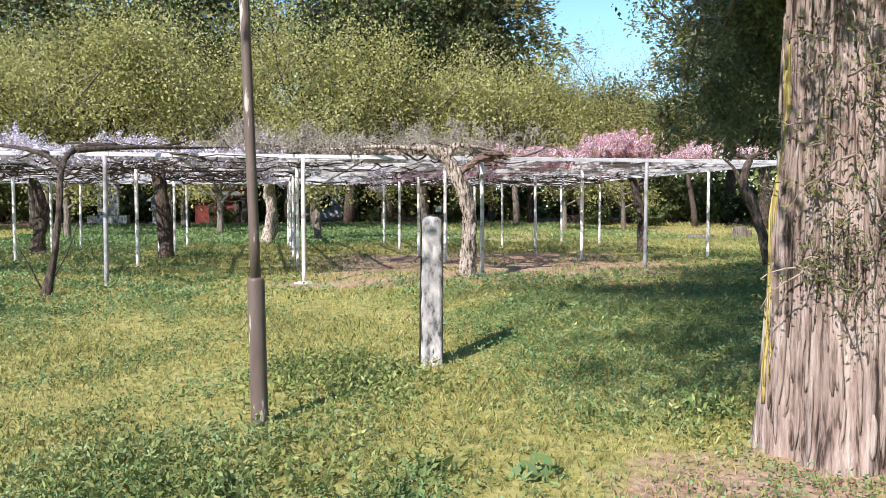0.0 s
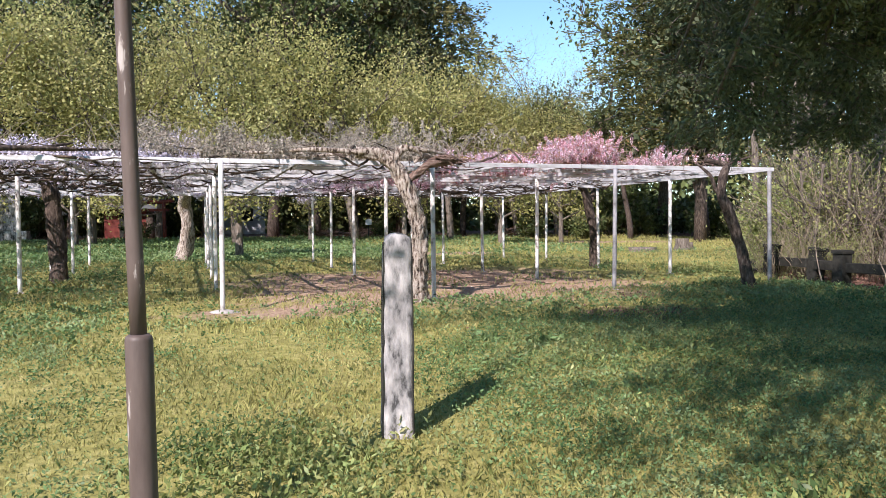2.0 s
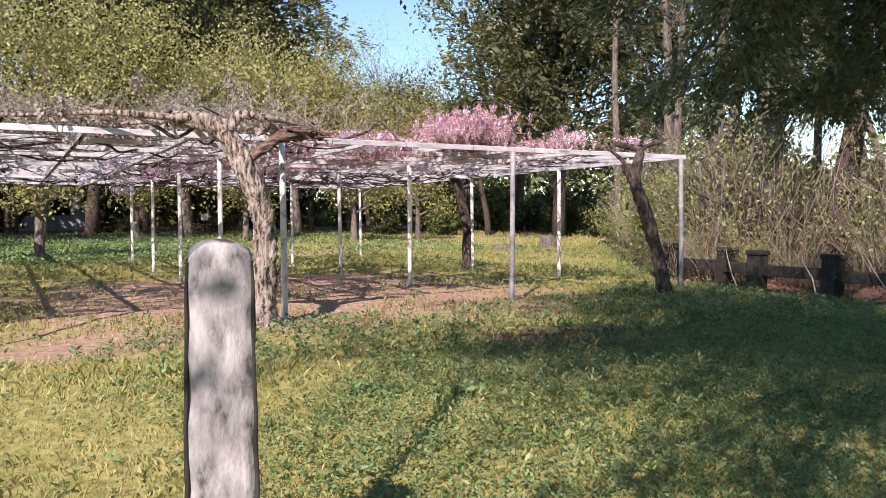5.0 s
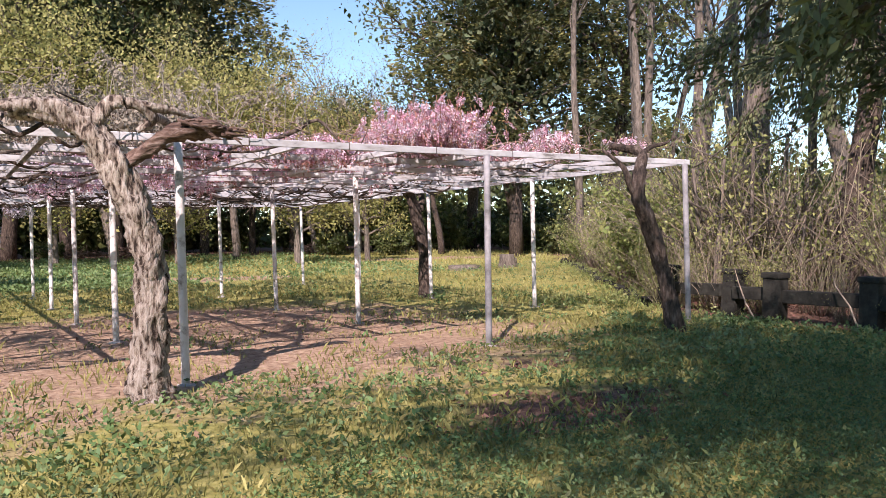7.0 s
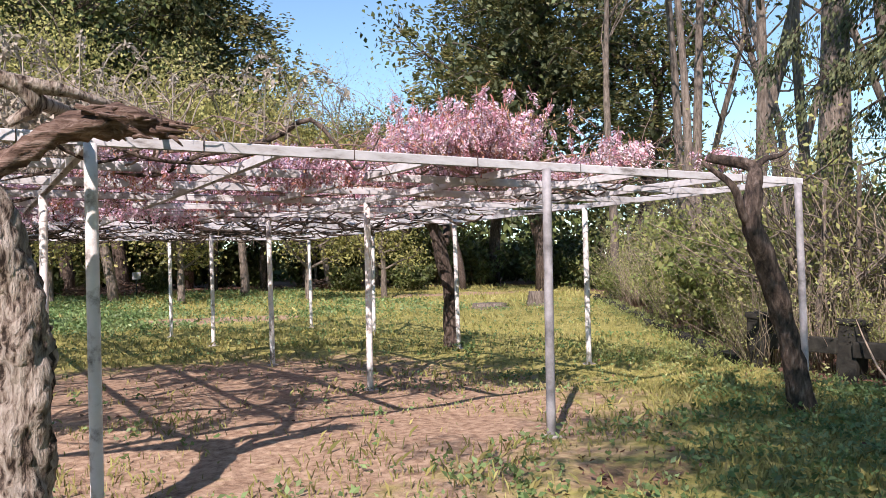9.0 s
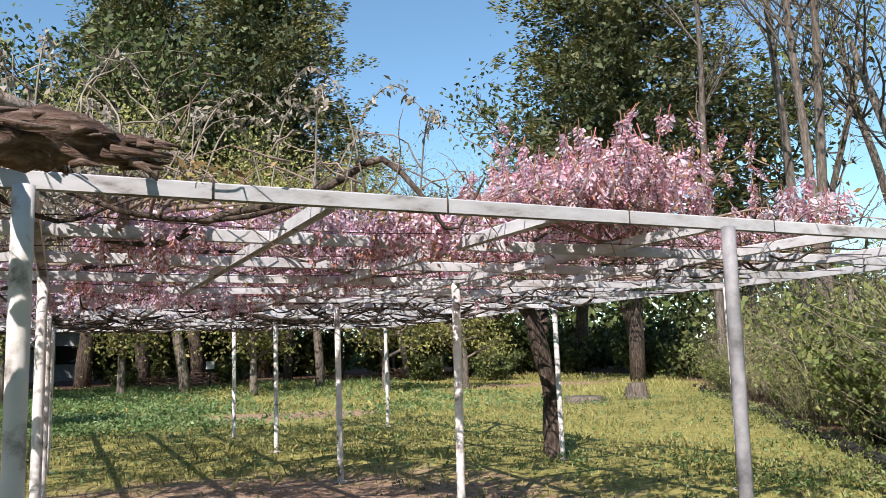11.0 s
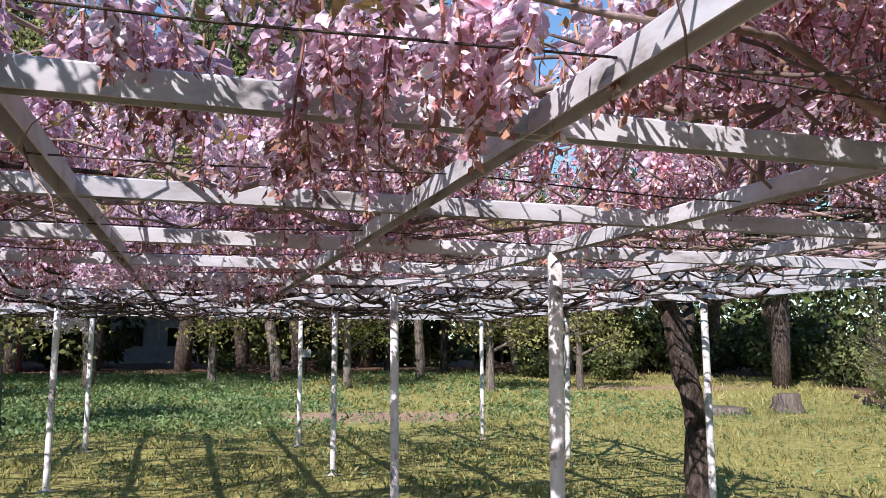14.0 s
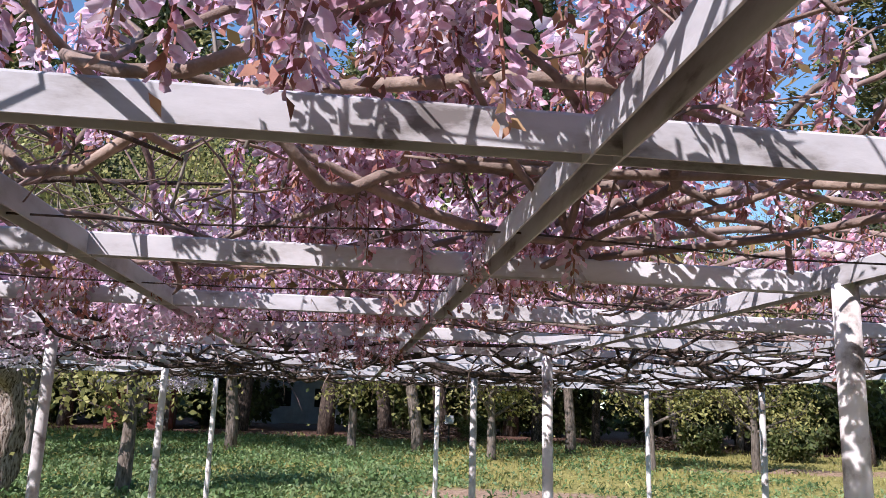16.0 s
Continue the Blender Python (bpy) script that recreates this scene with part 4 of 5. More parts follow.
# ---- low stone fence ----
# the posts and rails carry their shade in the stone colour
fence = thing("stone_fence", "low mossy stone fence, stone colour darkened for shade", "fence")
bm = box_bm(-0.11, 0.11, -0.11, 0.11, -0.1, 0.56, 0.015)
box_bm(-0.13, 0.13, -0.13, 0.13, 0.55, 0.62, 0.02, bm)
fpost = bpy.data.meshes.new("fence_post")
bm.to_mesh(fpost), bm.free()
FY = [13.4, 12.35, 11.65, 10.45, 9.25, 8.05, 6.85, 5.65]
for q, y in enumerate(FY):
    ob = part("fence_post", fpost, DARKSTONE, fence)
    x = 10.2 + 0.05 * math.sin(q * 2.1)
    ob.location, ob.rotation_euler = (x, y, gz(x, y)), (kc.normal(0, 0.045), kc.normal(0, 0.045), kc.normal(0, 0.1))
    if q:
        y0 = FY[q - 1]
        for h in (0.34,):
            part("rail", box_bm(10.13, 10.27, y + 0.09, y0 - 0.09, gz(10.2, y) + h - 0.08, gz(10.2, y) + h + 0.08, 0.012), DARKSTONE, fence)
for q in range(5):
    y = 6.6 + q * 1.25
    stick = thing("dead_branch", "thin pale dead branch leaning on the stone fence", "branch", group="dead branches by the fence")
    a = np.array([9.75 + kc.normal(0, 0.08), y, gz(9.75, y) + 0.01])
    b = np.array([10.05, y + kc.normal(0.5, 0.25), gz(10.1, y) + 0.5])
    part("stick", tube([a, (a + b) / 2 + kc.normal(0, 0.03, 3), b, b + (b - a) * 0.3 + kc.normal(0, 0.04, 3)], [0.012, 0.011, 0.008, 0.003], 6, 0.2, q), STEMS, stick)
kerb = thing("stone_kerb", "broken line of low kerb stones under the hedge", "kerb")
for q in range(34):
    u = q / 33
    x, y = 10.3 + u * 12.0 + kc.normal(0, 0.04), 13.9 + u * 15.5 + kc.normal(0, 0.04)
    bm = box_bm(-0.28, 0.28, -0.09, 0.09, -0.1, kc.uniform(0.04, 0.12), 0.03)
    for v in bm.verts:
        v.co += Vector(kc.normal(0, 0.014, 3))
    ob = part("kerb_stone", bm, DARKSTONE, kerb)
    ob.location, ob.rotation_euler = (x, y, gz(x, y)), (0, 0, math.atan2(15.5, 12.0) + kc.normal(0, 0.08))

# ---- trees of the wood ----
def grow(p, d, length, r, depth, k, tubes, tips, spread=0.6, up=0.12, kids=(3, 5)):
    path = wander(p, d, length, 7, k, 0.13, up * 0.5)
    if depth > 1:
        tubes.append(tube(path, np.linspace(r, r * 0.5, 7), 6))
    else:
        tubes.append(tube(path[::2], np.linspace(r, r * 0.4, 4), 3))
    if depth <= 1:
        tips.append(path[2:])
    if depth == 0:
        return
    for _ in range(int(k.integers(*kids))):
        u = int(k.integers(2, 7))
        w = unit(path[min(u + 1, 6)] - path[u - 1]) + k.normal(0, spread, 3) + (0, 0, up)
        grow(path[u], unit(w), length * k.uniform(0.5, 0.75), r * 0.5, depth - 1, k, tubes, tips, spread, up, kids)


def broadleaf(seed, h, r, count, size, leaf, label, fine=False, trunk=0.35, low=0.3, group="trees of the wood", bark=BARK_WOOD):
    k = np.random.default_rng(seed)
    t = thing("tree", label, "tree", group=group)
    path = wander((0, 0, -0.2), (0, 0, 1), h * (low + 0.3), 9, k, 0.06, 0.05)
    stem = [tube(path, np.linspace(r, r * 0.6, 9), 12, 0.08, seed)]
    tubes, tips = [], []
    for _ in range(7 if fine else 9):
        u = int(k.integers(int(9 * low / (low + 0.3)), 9))
        w = unit(np.array([*k.normal(0, 1, 2), k.uniform(0.3, 1.1)]))
        grow(path[u], w, h * k.uniform(0.2, 0.32), r * (0.26 if fine else 0.42), 3 if fine else 2, k, tubes, tips, 0.6, 0.12, (2, 4) if fine else (3, 5))
    part("trunk", join(stem), bark, t, shade=True)
    part("branchwork", join(tubes), bark, t, kind="stuff")
    if count:
        at = np.concatenate(tips)
        p = at[k.integers(0, len(at), count)] + k.normal(0, 0.068 * h ** 0.9, (count, 3))
        part("crown", leaves(p, size, 1.7, 0.2, None, k), leaf, t, kind="stuff")
    return t


def cypress(seed, h, r0, count, leaf, label, size=0.25):
    """An evergreen with an uneven cone of drooping sprays in tufts."""
    k = np.random.default_rng(seed)
    t = thing("conifer", label, "tree", group="trees of the wood")
    z = np.linspace(-0.2, h, 12)
    part("trunk", tube(np.stack([0.1 * np.sin(z * 0.4), 0 * z, z], -1), np.linspace(0.3, 0.04, 12), 12, 0.08, seed), BARK_DARK, t, shade=True)
    tubes, places, ways, core = [], [], [], []
    n = 120
    for q in range(n):
        u = 0.16 + 0.84 * (q / n) ** 0.9
        ln_ = r0 * (1 - u) ** 0.6 * k.uniform(0.55, 1.2) + 0.3
        a = q * 2.4 + k.normal(0, 0.3)
        d = np.array([math.cos(a), math.sin(a), 0.25])
        p0 = np.array([0, 0, u * h])
        p = curve([p0, p0 + d * ln_ * 0.6, p0 + d * ln_ + (0, 0, -0.25 * ln_)], 8)
        tubes.append(tube(p, np.linspace(0.06, 0.015, 8), 5))
        m = int(1.3 * count / n * (0.4 + ln_ / r0))
        cl = p[k.integers(2, 8, 24)] + k.normal(0, 0.3 + 0.05 * ln_, (24, 3))
        w = k.integers(0, 24, m)
        places.append(cl[w] + k.normal(0, 0.13, (m, 3)))
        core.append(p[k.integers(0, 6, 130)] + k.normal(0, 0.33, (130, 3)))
        ways.append(np.tile(d, (m, 1)) + (cl[w] - p0) * 0.1)
    part("branchwork", join(tubes), BARK_WOOD, t, kind="stuff")
    part("crown", leaves(np.concatenate(places), size, 2.7, 0.25, np.concatenate(ways), k), leaf, t, kind="stuff")
    # darker needle colour in the core paints the shade inside the crown
    part("inner_foliage", leaves(np.concatenate(core), 0.33, 1.8, 0.3, None, k), LEAF_CEDAR, t, "inner foliage in a darker colour for crown shade", kind="stuff")
    return t


def put(t, x, y, s=1.0, turn=0.0):
    t.matrix_basis = pose(x, y, gz(x, y), 0, 0, turn) @ Matrix.Diagonal((s, s, s, 1))


def again(t, x, y, s=1.0, turn=0.0):
    c = copy_thing(t, pose(x, y, gz(x, y), 0, 0, turn))
    c.scale = (s, s, s)
    return c


kt = np.random.default_rng(21)
spring = [broadleaf(41 + q, 12.5, 0.2, 18000, 0.145, LEAF_SPRING, "young yellow-green leafed tree at the wood edge", low=0.2) for q in range(3)]
SPOTS = [(-16, 39, 1.0), (-10, 36, 1.0), (-4.5, 38, 1.05), (1.5, 37, 0.95), (7.0, 37.5, 1.0), (12.2, 39, 0.95), (-21, 36, 1.0), (16.8, 41, 0.8), (-13, 45, 1.1), (-2, 45, 1.1), (21, 47, 0.9), (26, 52, 1.0), (19.4, 41.5, 0.72), (22.4, 44, 0.75)]
for q, (x, y, s) in enumerate(SPOTS):
    if q < 3:
        put(spring[q], x, y, s, 0)
    else:
        again(spring[q % 3], x, y, s, kt.uniform(0, 360))
ever = [cypress(51, 21, 6.6, 50000, LEAF_CONIFER, "tall dense evergreen with mottled olive foliage", 0.19), cypress(52, 20, 6.2, 50000, LEAF_CONIFER, "tall dense evergreen with mottled olive foliage", 0.19), cypress(53, 20, 6.0, 7000, LEAF_CONIFER, "tall evergreen standing deep in the wood", 0.5)]
put(ever[0], 23.2, 33.5, 1.08)
put(ever[1], 12.4, 49.5, 1.25)
put(ever[2], -22, 55, 1.1)
for x, y, s, q in ((6.6, 54, 1.15, 0), (-6, 54, 1.2, 2), (-14, 54, 1.1, 2), (13.5, 54, 0.95, 2)):
    again(ever[q], x, y, s, kt.uniform(0, 360))
naked = [broadleaf(61, 15, 0.17, 900, 0.12, LEAF_SPRING, "tall leafless tree with slender grey limbs", low=0.5, fine=True), broadleaf(62, 13, 0.13, 500, 0.12, LEAF_SPRING, "tall leafless tree with slender grey limbs", low=0.45, fine=True)]
put(naked[0], 19, 20, 1.1)
put(naked[1], 17.5, 14.0, 1.0)
for x, y, s, q in ((21.5, 17, 1.2, 0), (24, 23, 1.1, 1), (25, 48, 0.85, 0), (22, 52, 0.8, 1), (28, 26, 1.1, 0), (16, 9.5, 1, 0), (26, 19, 1.1, 1), (22, 21, 1.1, 1), (29, 30, 1.2, 1), (23.5, 14.5, 1.2, 1), (19.6, 43.5, 0.72, 0), (21.6, 46, 0.8, 1), (17.8, 45, 0.7, 1), (19.4, 48.5, 0.8, 1)):
    again(naked[q], x, y, s, kt.uniform(0, 360))


def straight_tree(seed, h, r, lean, label):
    """A tall straight bole with thin side limbs that rise from halfway up."""
    k = np.random.default_rng(seed)
    t = thing("tree", label, "tree", group="bare trees behind the fence")
    z = np.linspace(-0.2, h, 26)
    path = np.stack([lean[0] * z / h + 0.05 * np.sin(z * 0.7 + seed), lean[1] * z / h + 0.04 * np.sin(z * 0.9), z], -1)
    part("trunk", tube(path, r * np.interp(z, [-0.2, 0.3, 1.0, h], [1.45, 1.12, 1.0, 0.25]), 14, 0.09, seed), BARK_WOOD, t, shade=True)
    tubes, tips = [], []
    for _ in range(16):
        u = int(k.integers(8, 25))
        a = k.uniform(0, 6.28)
        grow(path[u], unit(np.array([math.cos(a), math.sin(a), k.uniform(0.5, 1.3)])), h * k.uniform(0.1, 0.2), r * 0.22, 2, k, tubes, tips, 0.45, 0.15, (3, 5))
    part("branchwork", join(tubes), BARK_WOOD, t, kind="stuff")
    at = np.concatenate(tips)
    part("crown", leaves(at[k.integers(0, len(at), 500)] + k.normal(0, 0.1, (500, 3)), 0.09, 1.7, 0.2, None, k), LEAF_SPRING, t, kind="stuff")
    return t


bole = [straight_tree(65, 15, 0.3, (0.25, -0.1), "tall grey-barked tree with a thick straight bole"), straight_tree(66, 14, 0.12, (0.3, 0.2), "tall slender bare tree with a straight bole")]
put(bole[0], 15.5, 15.7)
put(bole[1], 15.6, 17.2)
for x, y, s in ((16.4, 19.6, 1.0), (17.2, 20.2, 1.1), (19.5, 22.6, 1.2), (15.2, 14.3, 0.8), (18.4, 18.2, 1.1), (21.0, 27.0, 1.2)):
    again(bole[1], x, y, s, kt.uniform(0, 360))


def drooping_cedar(seed, h, r0, first, lean, label):
    """A dark cedar: leaning trunk, tiers of hanging boughs with ragged tips."""
    k = np.random.default_rng(seed)
    t = thing("cedar_tree", label, "tree", group="cedars")
    z = np.linspace(-0.2, h, 30)
    path = np.stack([lean[0] * smooth(z / 4.0) + 0.06 * np.sin(z), lean[1] * smooth(z / 4.0) + 0 * z, z], -1)
    part("trunk", tube(path, np.interp(z, [-0.2, 0.4, 2.5, h], [0.3, 0.23, 0.19, 0.04]), 16, 0.12, seed), BARK_DARK, t, shade=True)
    tubes, cover = [], []
    for q in range(64):
        u = first + (h - first) * (q / 64) ** 1.1
        p0 = path[int(np.searchsorted(z, u))]
        a = q * 2.4 + k.normal(0, 0.3)
        ln_ = r0 * (1 - 0.75 * (u - first) / (h - first)) * k.uniform(0.6, 1.15)
        d = np.array([math.cos(a), math.sin(a), 0.0])
        p = curve([p0, p0 + d * ln_ * 0.55 + (0, 0, 0.12), p0 + d * ln_ + (0, 0, -0.28 * ln_)], 12)
        tubes.append(tube(p, np.linspace(0.035, 0.008, 12), 5))
        for _ in range(14):
            at = p[int(k.integers(3, 12))]
            b = a + k.normal(0, 0.8)
            tw = wander(at, (math.cos(b) * 0.6, math.sin(b) * 0.6, -0.5), k.uniform(0.3, 0.7), 6, k, 0.2, -0.15)
            tubes.append(tube(tw, np.linspace(0.007, 0.003, 6), 3))
            cover.append(leaves(tw[k.integers(1, 6, 85)] + k.normal(0, 0.07, (85, 3)), 0.085, 2.6, 0.5, np.tile(unit(tw[-1] - tw[0]), (85, 1)), k, 0.1))
    part("boughwork", join(tubes), BARK_DARK, t, kind="stuff")
    part("needle_cover", join(cover), LEAF_CEDAR, t, kind="stuff")
    return t


put(drooping_cedar(67, 11, 2.7, 3.1, (0.55, -0.25), "dark cedar with a leaning trunk and hanging boughs"), 12.95, 12.4)
small = broadleaf(71, 4.6, 0.14, 2600, 0.13, LEAF_SPRING, "small pale-barked tree with fresh leaves", low=0.3, group="small trees behind the trellis")
put(small, 1.1, 27.3)
for x, y, s in ((9, 36, 1.0), (16, 34, 0.9), (-5, 37, 1.1), (-2.6, 33, 1.1), (13.0, 34, 1.0), (5.0, 38, 1.1), (-8, 31, 1.0)):
    again(small, x, y, s, kt.uniform(0, 360))
# dark bark here stands in for the shade on these trunks
stem = broadleaf(81, 13, 0.3, 4000, 0.28, LEAF_DARK, "tall evergreen broadleaf with a straight trunk, bark darkened for shade", low=0.42, bark=BARK_DARK)
put(stem, 12.4, 44.5, 0.8)
for x, y in ((4.0, 46), (6.4, 45.5), (8.9, 47), (15, 45), (17, 44.5), (18.5, 46.5), (20.5, 43), (0.5, 47), (-2.5, 46.5), (-6.5, 47), (-9.5, 45.5), (-13, 48), (23, 44), (26, 41), (21.5, 37), (25, 35.5), (27.5, 32)):
    again(stem, x, y, kt.uniform(0.8, 1.15) * (0.6 if 12.5 < x < 24 else 1.0), kt.uniform(0, 360))


def bush(seed, w, h, count, size, leaf, label, cat="shrub", twig=60, aspect=2.2):
    k = np.random.default_rng(seed)
    t = thing("shrub", label, cat, group="undergrowth")
    tubes, at = [], []
    for _ in range(twig):
        a = k.uniform(0, 6.28)
        p = (math.cos(a) * w * 0.35 * k.random(), math.sin(a) * w * 0.35 * k.random(), -0.05)
        path = wander(p, (math.cos(a) * 0.3, math.sin(a) * 0.3, 1), h * k.uniform(0.5, 1.15), 8, k, 0.2, 0.04)
        tubes.append(tube(path[[0, 2, 4, 6, 7]], np.linspace(0.011, 0.003, 5), 3))
        at.append(path[2:])
    part("stem_tangle", join(tubes), STEMS, t, kind="stuff")
    at = np.concatenate(at)
    part("foliage", leaves(at[k.choice(k.integers(0, len(at), max(40, count // 16)), count)] + k.normal(0, 0.13, (count, 3)), size, aspect, 0.3, None, k), leaf, t, kind="stuff")
    return t


# the third, dark-leaved shrub is added to stand for shade under the wood
hedge = [bush(91, 1.5, 2.3, 2300, 0.08, LEAF_BUSH, "tangled bamboo grass and bare stems", twig=55), bush(92, 1.6, 2.6, 700, 0.07, LEAF_BUSH, "thin leafing shrub with many bare stems", twig=75), bush(93, 2.4, 2.2, 1700, 0.26, LEAF_DARK, "dark evergreen shrub added to deepen the shade at the wood edge", aspect=1.8, twig=24), bush(94, 1.5, 2.5, 1500, 0.12, LEAF_HEDGE, "fresh green leafing shrub behind the kerb", aspect=1.9, twig=30)]
put(hedge[0], 12.2, 13.8), put(hedge[1], 12.6, 12.6), put(hedge[2], -0.4, 49), put(hedge[3], 13.1, 15.6)
for q in range(20):
    u = q / 19
    again(hedge[(3, 1, 0, 3)[q % 4]], 12.0 + u * 12.5 + kt.normal(0, 0.4), 13.9 + u * 15.5 + kt.normal(0, 0.5), kt.uniform(0.45, 1.15), kt.uniform(0, 360))
    again(hedge[(0, 3, 1)[q % 3]], 14.0 + u * 12.5 + kt.normal(0, 0.8), 14.4 + u * 15.5 + kt.normal(0, 0.8), kt.uniform(0.6, 1.3), kt.uniform(0, 360))
for q in range(26):
    u = q / 25
    again(hedge[(3, 0, 3, 1)[q % 4]], 11.1 + u * 12.2 + kt.normal(0, 0.22), 13.8 + u * 15.5 + kt.normal(0, 0.3), kt.uniform(0.3, 0.8), kt.uniform(0, 360))
for q in range(14):
    again(hedge[(1, 0, 1)[q % 3]], 10.55 + kt.normal(0, 0.3), 6.2 + q * 0.6, kt.uniform(0.22, 0.5), kt.uniform(0, 360))
for q in range(16):
    again(hedge[(1, 0, 3, 1)[q % 4]], 11.6 + kt.uniform(0, 5), 4 + q * 0.62, kt.uniform(0.7, 1.2), kt.uniform(0, 360))
for q in range(40):
    if q % 3 == 2 or 1.3 < -26 + q * 1.35 < 4.7:
        continue
    again(hedge[2], -26 + q * 1.35 + kt.normal(0, 0.3), 50 + kt.uniform(0, 5) - max(0, q * 1.35 - 40) * 1.0, kt.uniform(0.9, 1.7), kt.uniform(0, 360))
for q in range(14):
    again(hedge[2], 24 + kt.uniform(0, 8), 28 + q * 1.4, kt.uniform(0.8, 1.5), kt.uniform(0, 360))
for x, y, s in ((9.8, 43.5, 0.5), (19.3, 38, 0.7), (17.2, 40, 0.6), (5.5, 43, 0.45), (-3, 43, 0.5)):
    again(hedge[2], x, y, s, kt.uniform(0, 360))
sapling = broadleaf(64, 4.6, 0.035, 300, 0.065, LEAF_BUSH, "thin bare sapling in the hedge", low=0.2, group="saplings along the hedge")
put(sapling, 11.3, 13.6)
for q in range(30):
    u = q / 29
    again(sapling, 11.8 + u * 12 + kt.uniform(0, 2.2), 13.4 + u * 15.5 + kt.normal(0, 0.5), kt.uniform(0.7, 1.3), kt.uniform(0, 360))
for q in range(12):
    again(sapling, 11.0 + kt.uniform(0, 3.5), 5 + q * 0.75, kt.uniform(0.7, 1.3), kt.uniform(0, 360))
far = thing("far_woods", "distant wooded ridge behind the trees", "woods", kind="stuff")
a = kt.uniform(-1.2, 1.5, 80000)
d = kt.uniform(62, 85, 80000)
p = np.stack([np.sin(a) * d + 4, np.cos(a) * d + 8, kt.uniform(0, 1, 80000) ** 1.3 * (12 + 2 * np.sin(a * 9) + 2 * np.sin(a * 23 + 1)) * (1 - 0.5 * smooth((a - 0.75) / 0.2))], -1)
part("canopy", leaves(p, 0.75, 1.6, 0.2, None, kt), LEAF_DARK, far, kind="stuff")
behind = broadleaf(85, 11, 0.25, 1400, 0.6, LEAF_DARK, "leafy tree behind the start of the walk", low=0.3)
put(behind, 9, -9)
for x, y in ((-9.5, 3.5), (3, -14), (14, -3), (17, 5), (-14, -14), (-20, -2), (-6, -17)):
    again(behind, x, y, 0.55 if y == 3.5 else kt.uniform(0.9, 1.1), kt.uniform(0, 360))

# ---- things in the background ----
torii = thing("torii_gate", "small faded red shrine gate among the trees", "gate", pose(-2.6, 44.0, gz(-2.6, 44)))
for x in (-0.9, 0.9):
    z = np.linspace(-0.1, 1.9, 6)
    part("pillar", tube(np.stack([x * (1.04 - 0.03 * z), 0 * z, z], -1), 0.09, 12), RED, torii, shade=True)
part("lintel", gnarled([(-1.4, 0, 1.98), (-0.7, 0, 1.9), (0.7, 0, 1.9), (1.4, 0, 1.98)], [0.1, 0.1, 0.1], 14, 1, 8, 0.0), RED, torii)
part("tie_beam", box_bm(-1.15, 1.15, -0.06, 0.06, 1.42, 1.56, 0.01), RED, torii)
part("rope", gnarled([(-0.85, -0.1, 1.4), (0, -0.1, 1.22), (0.85, -0.1, 1.4)], [0.03, 0.05, 0.03], 16, 2, 8, 0.1), DEADWOOD, torii)
shrine = thing("shrine_hut", "small dark red wooden shrine hut in shade", "hut", pose(-3.6, 47.5, gz(-3.6, 47.5)))
part("wall", box_bm(-1.2, 1.2, -1, 1, -0.1, 1.7, 0.02), RED, shrine)
bm = bmesh.new()
vs = [bm.verts.new(c) for c in ((-1.7, -1.5, 1.65), (1.7, -1.5, 1.65), (1.7, 1.5, 1.65), (-1.7, 1.5, 1.65), (-1.6, 0, 2.6), (1.6, 0, 2.6))]
for f in ((0, 1, 5, 4), (2, 3, 4, 5), (0, 4, 3), (1, 2, 5), (3, 2, 1, 0)):
    bm.faces.new([vs[q] for q in f])
part("roof", bm, ROOF, shrine)
part("door", box_bm(-0.45, 0.45, -1.05, -1.005, 0.1, 1.45, 0.01), DARKSTONE, shrine)
hall = thing("hall", "pale blue-grey building wall glimpsed between trunks", "building", pose(1.5, 62, gz(1.5, 62)))
part("wall", box_bm(-4.5, 3.5, 0, 6, -0.2, 3.4, 0.02), WALLWHITE, hall)
bm = bmesh.new()
vs = [bm.verts.new(c) for c in ((-5, -0.6, 3.3), (4, -0.6, 3.3), (4, 6.6, 3.3), (-5, 6.6, 3.3), (-4.6, 3, 5.2), (3.6, 3, 5.2))]
for f in ((0, 1, 5, 4), (2, 3, 4, 5), (0, 4, 3), (1, 2, 5), (3, 2, 1, 0)):
    bm.faces.new([vs[q] for q in f])
part("roof", bm, ROOF, hall)
for x in (-3.2, -0.6, 2.0):
    part("window", box_bm(x - 0.6, x + 0.6, -0.03, -0.004, 1.0, 2.1, 0.01), DARKSTONE, hall, "dark window")
stele = thing("stone_monument", "tall grey stone monument on a plinth", "monument", pose(-9.0, 44, gz(-9, 44)))
part("plinth", box_bm(-1.0, 1.0, -0.5, 0.5, -0.1, 0.5, 0.03), GRANITE, stele)
part("slab", box_bm(-0.55, 0.55, -0.15, 0.15, 0.5, 2.6, 0.06), GRANITE, stele)
lantern = thing("stone_lantern", "squat grey stone lantern beside the monument", "lantern", pose(-6.6, 43.5, gz(-6.6, 43.5)))
z = np.array([-0.1, 0.0, 0.2, 0.22, 0.8, 0.82, 0.95, 0.97, 1.3, 1.32, 1.4, 1.6, 1.7])
part("shaft", tube(np.stack([0 * z, 0 * z, z], -1), [0.35, 0.35, 0.3, 0.14, 0.13, 0.28, 0.3, 0.19, 0.19, 0.42, 0.4, 0.1, 0.05], 8), GRANITE, lantern)
sign = thing("signboard", "small white notice board on a stake", "sign", pose(8.4, 41, gz(8.4, 41)))
part("stake", box_bm(-0.03, 0.03, -0.03, 0.03, -0.1, 0.9, 0.005), DARKSTONE, sign)
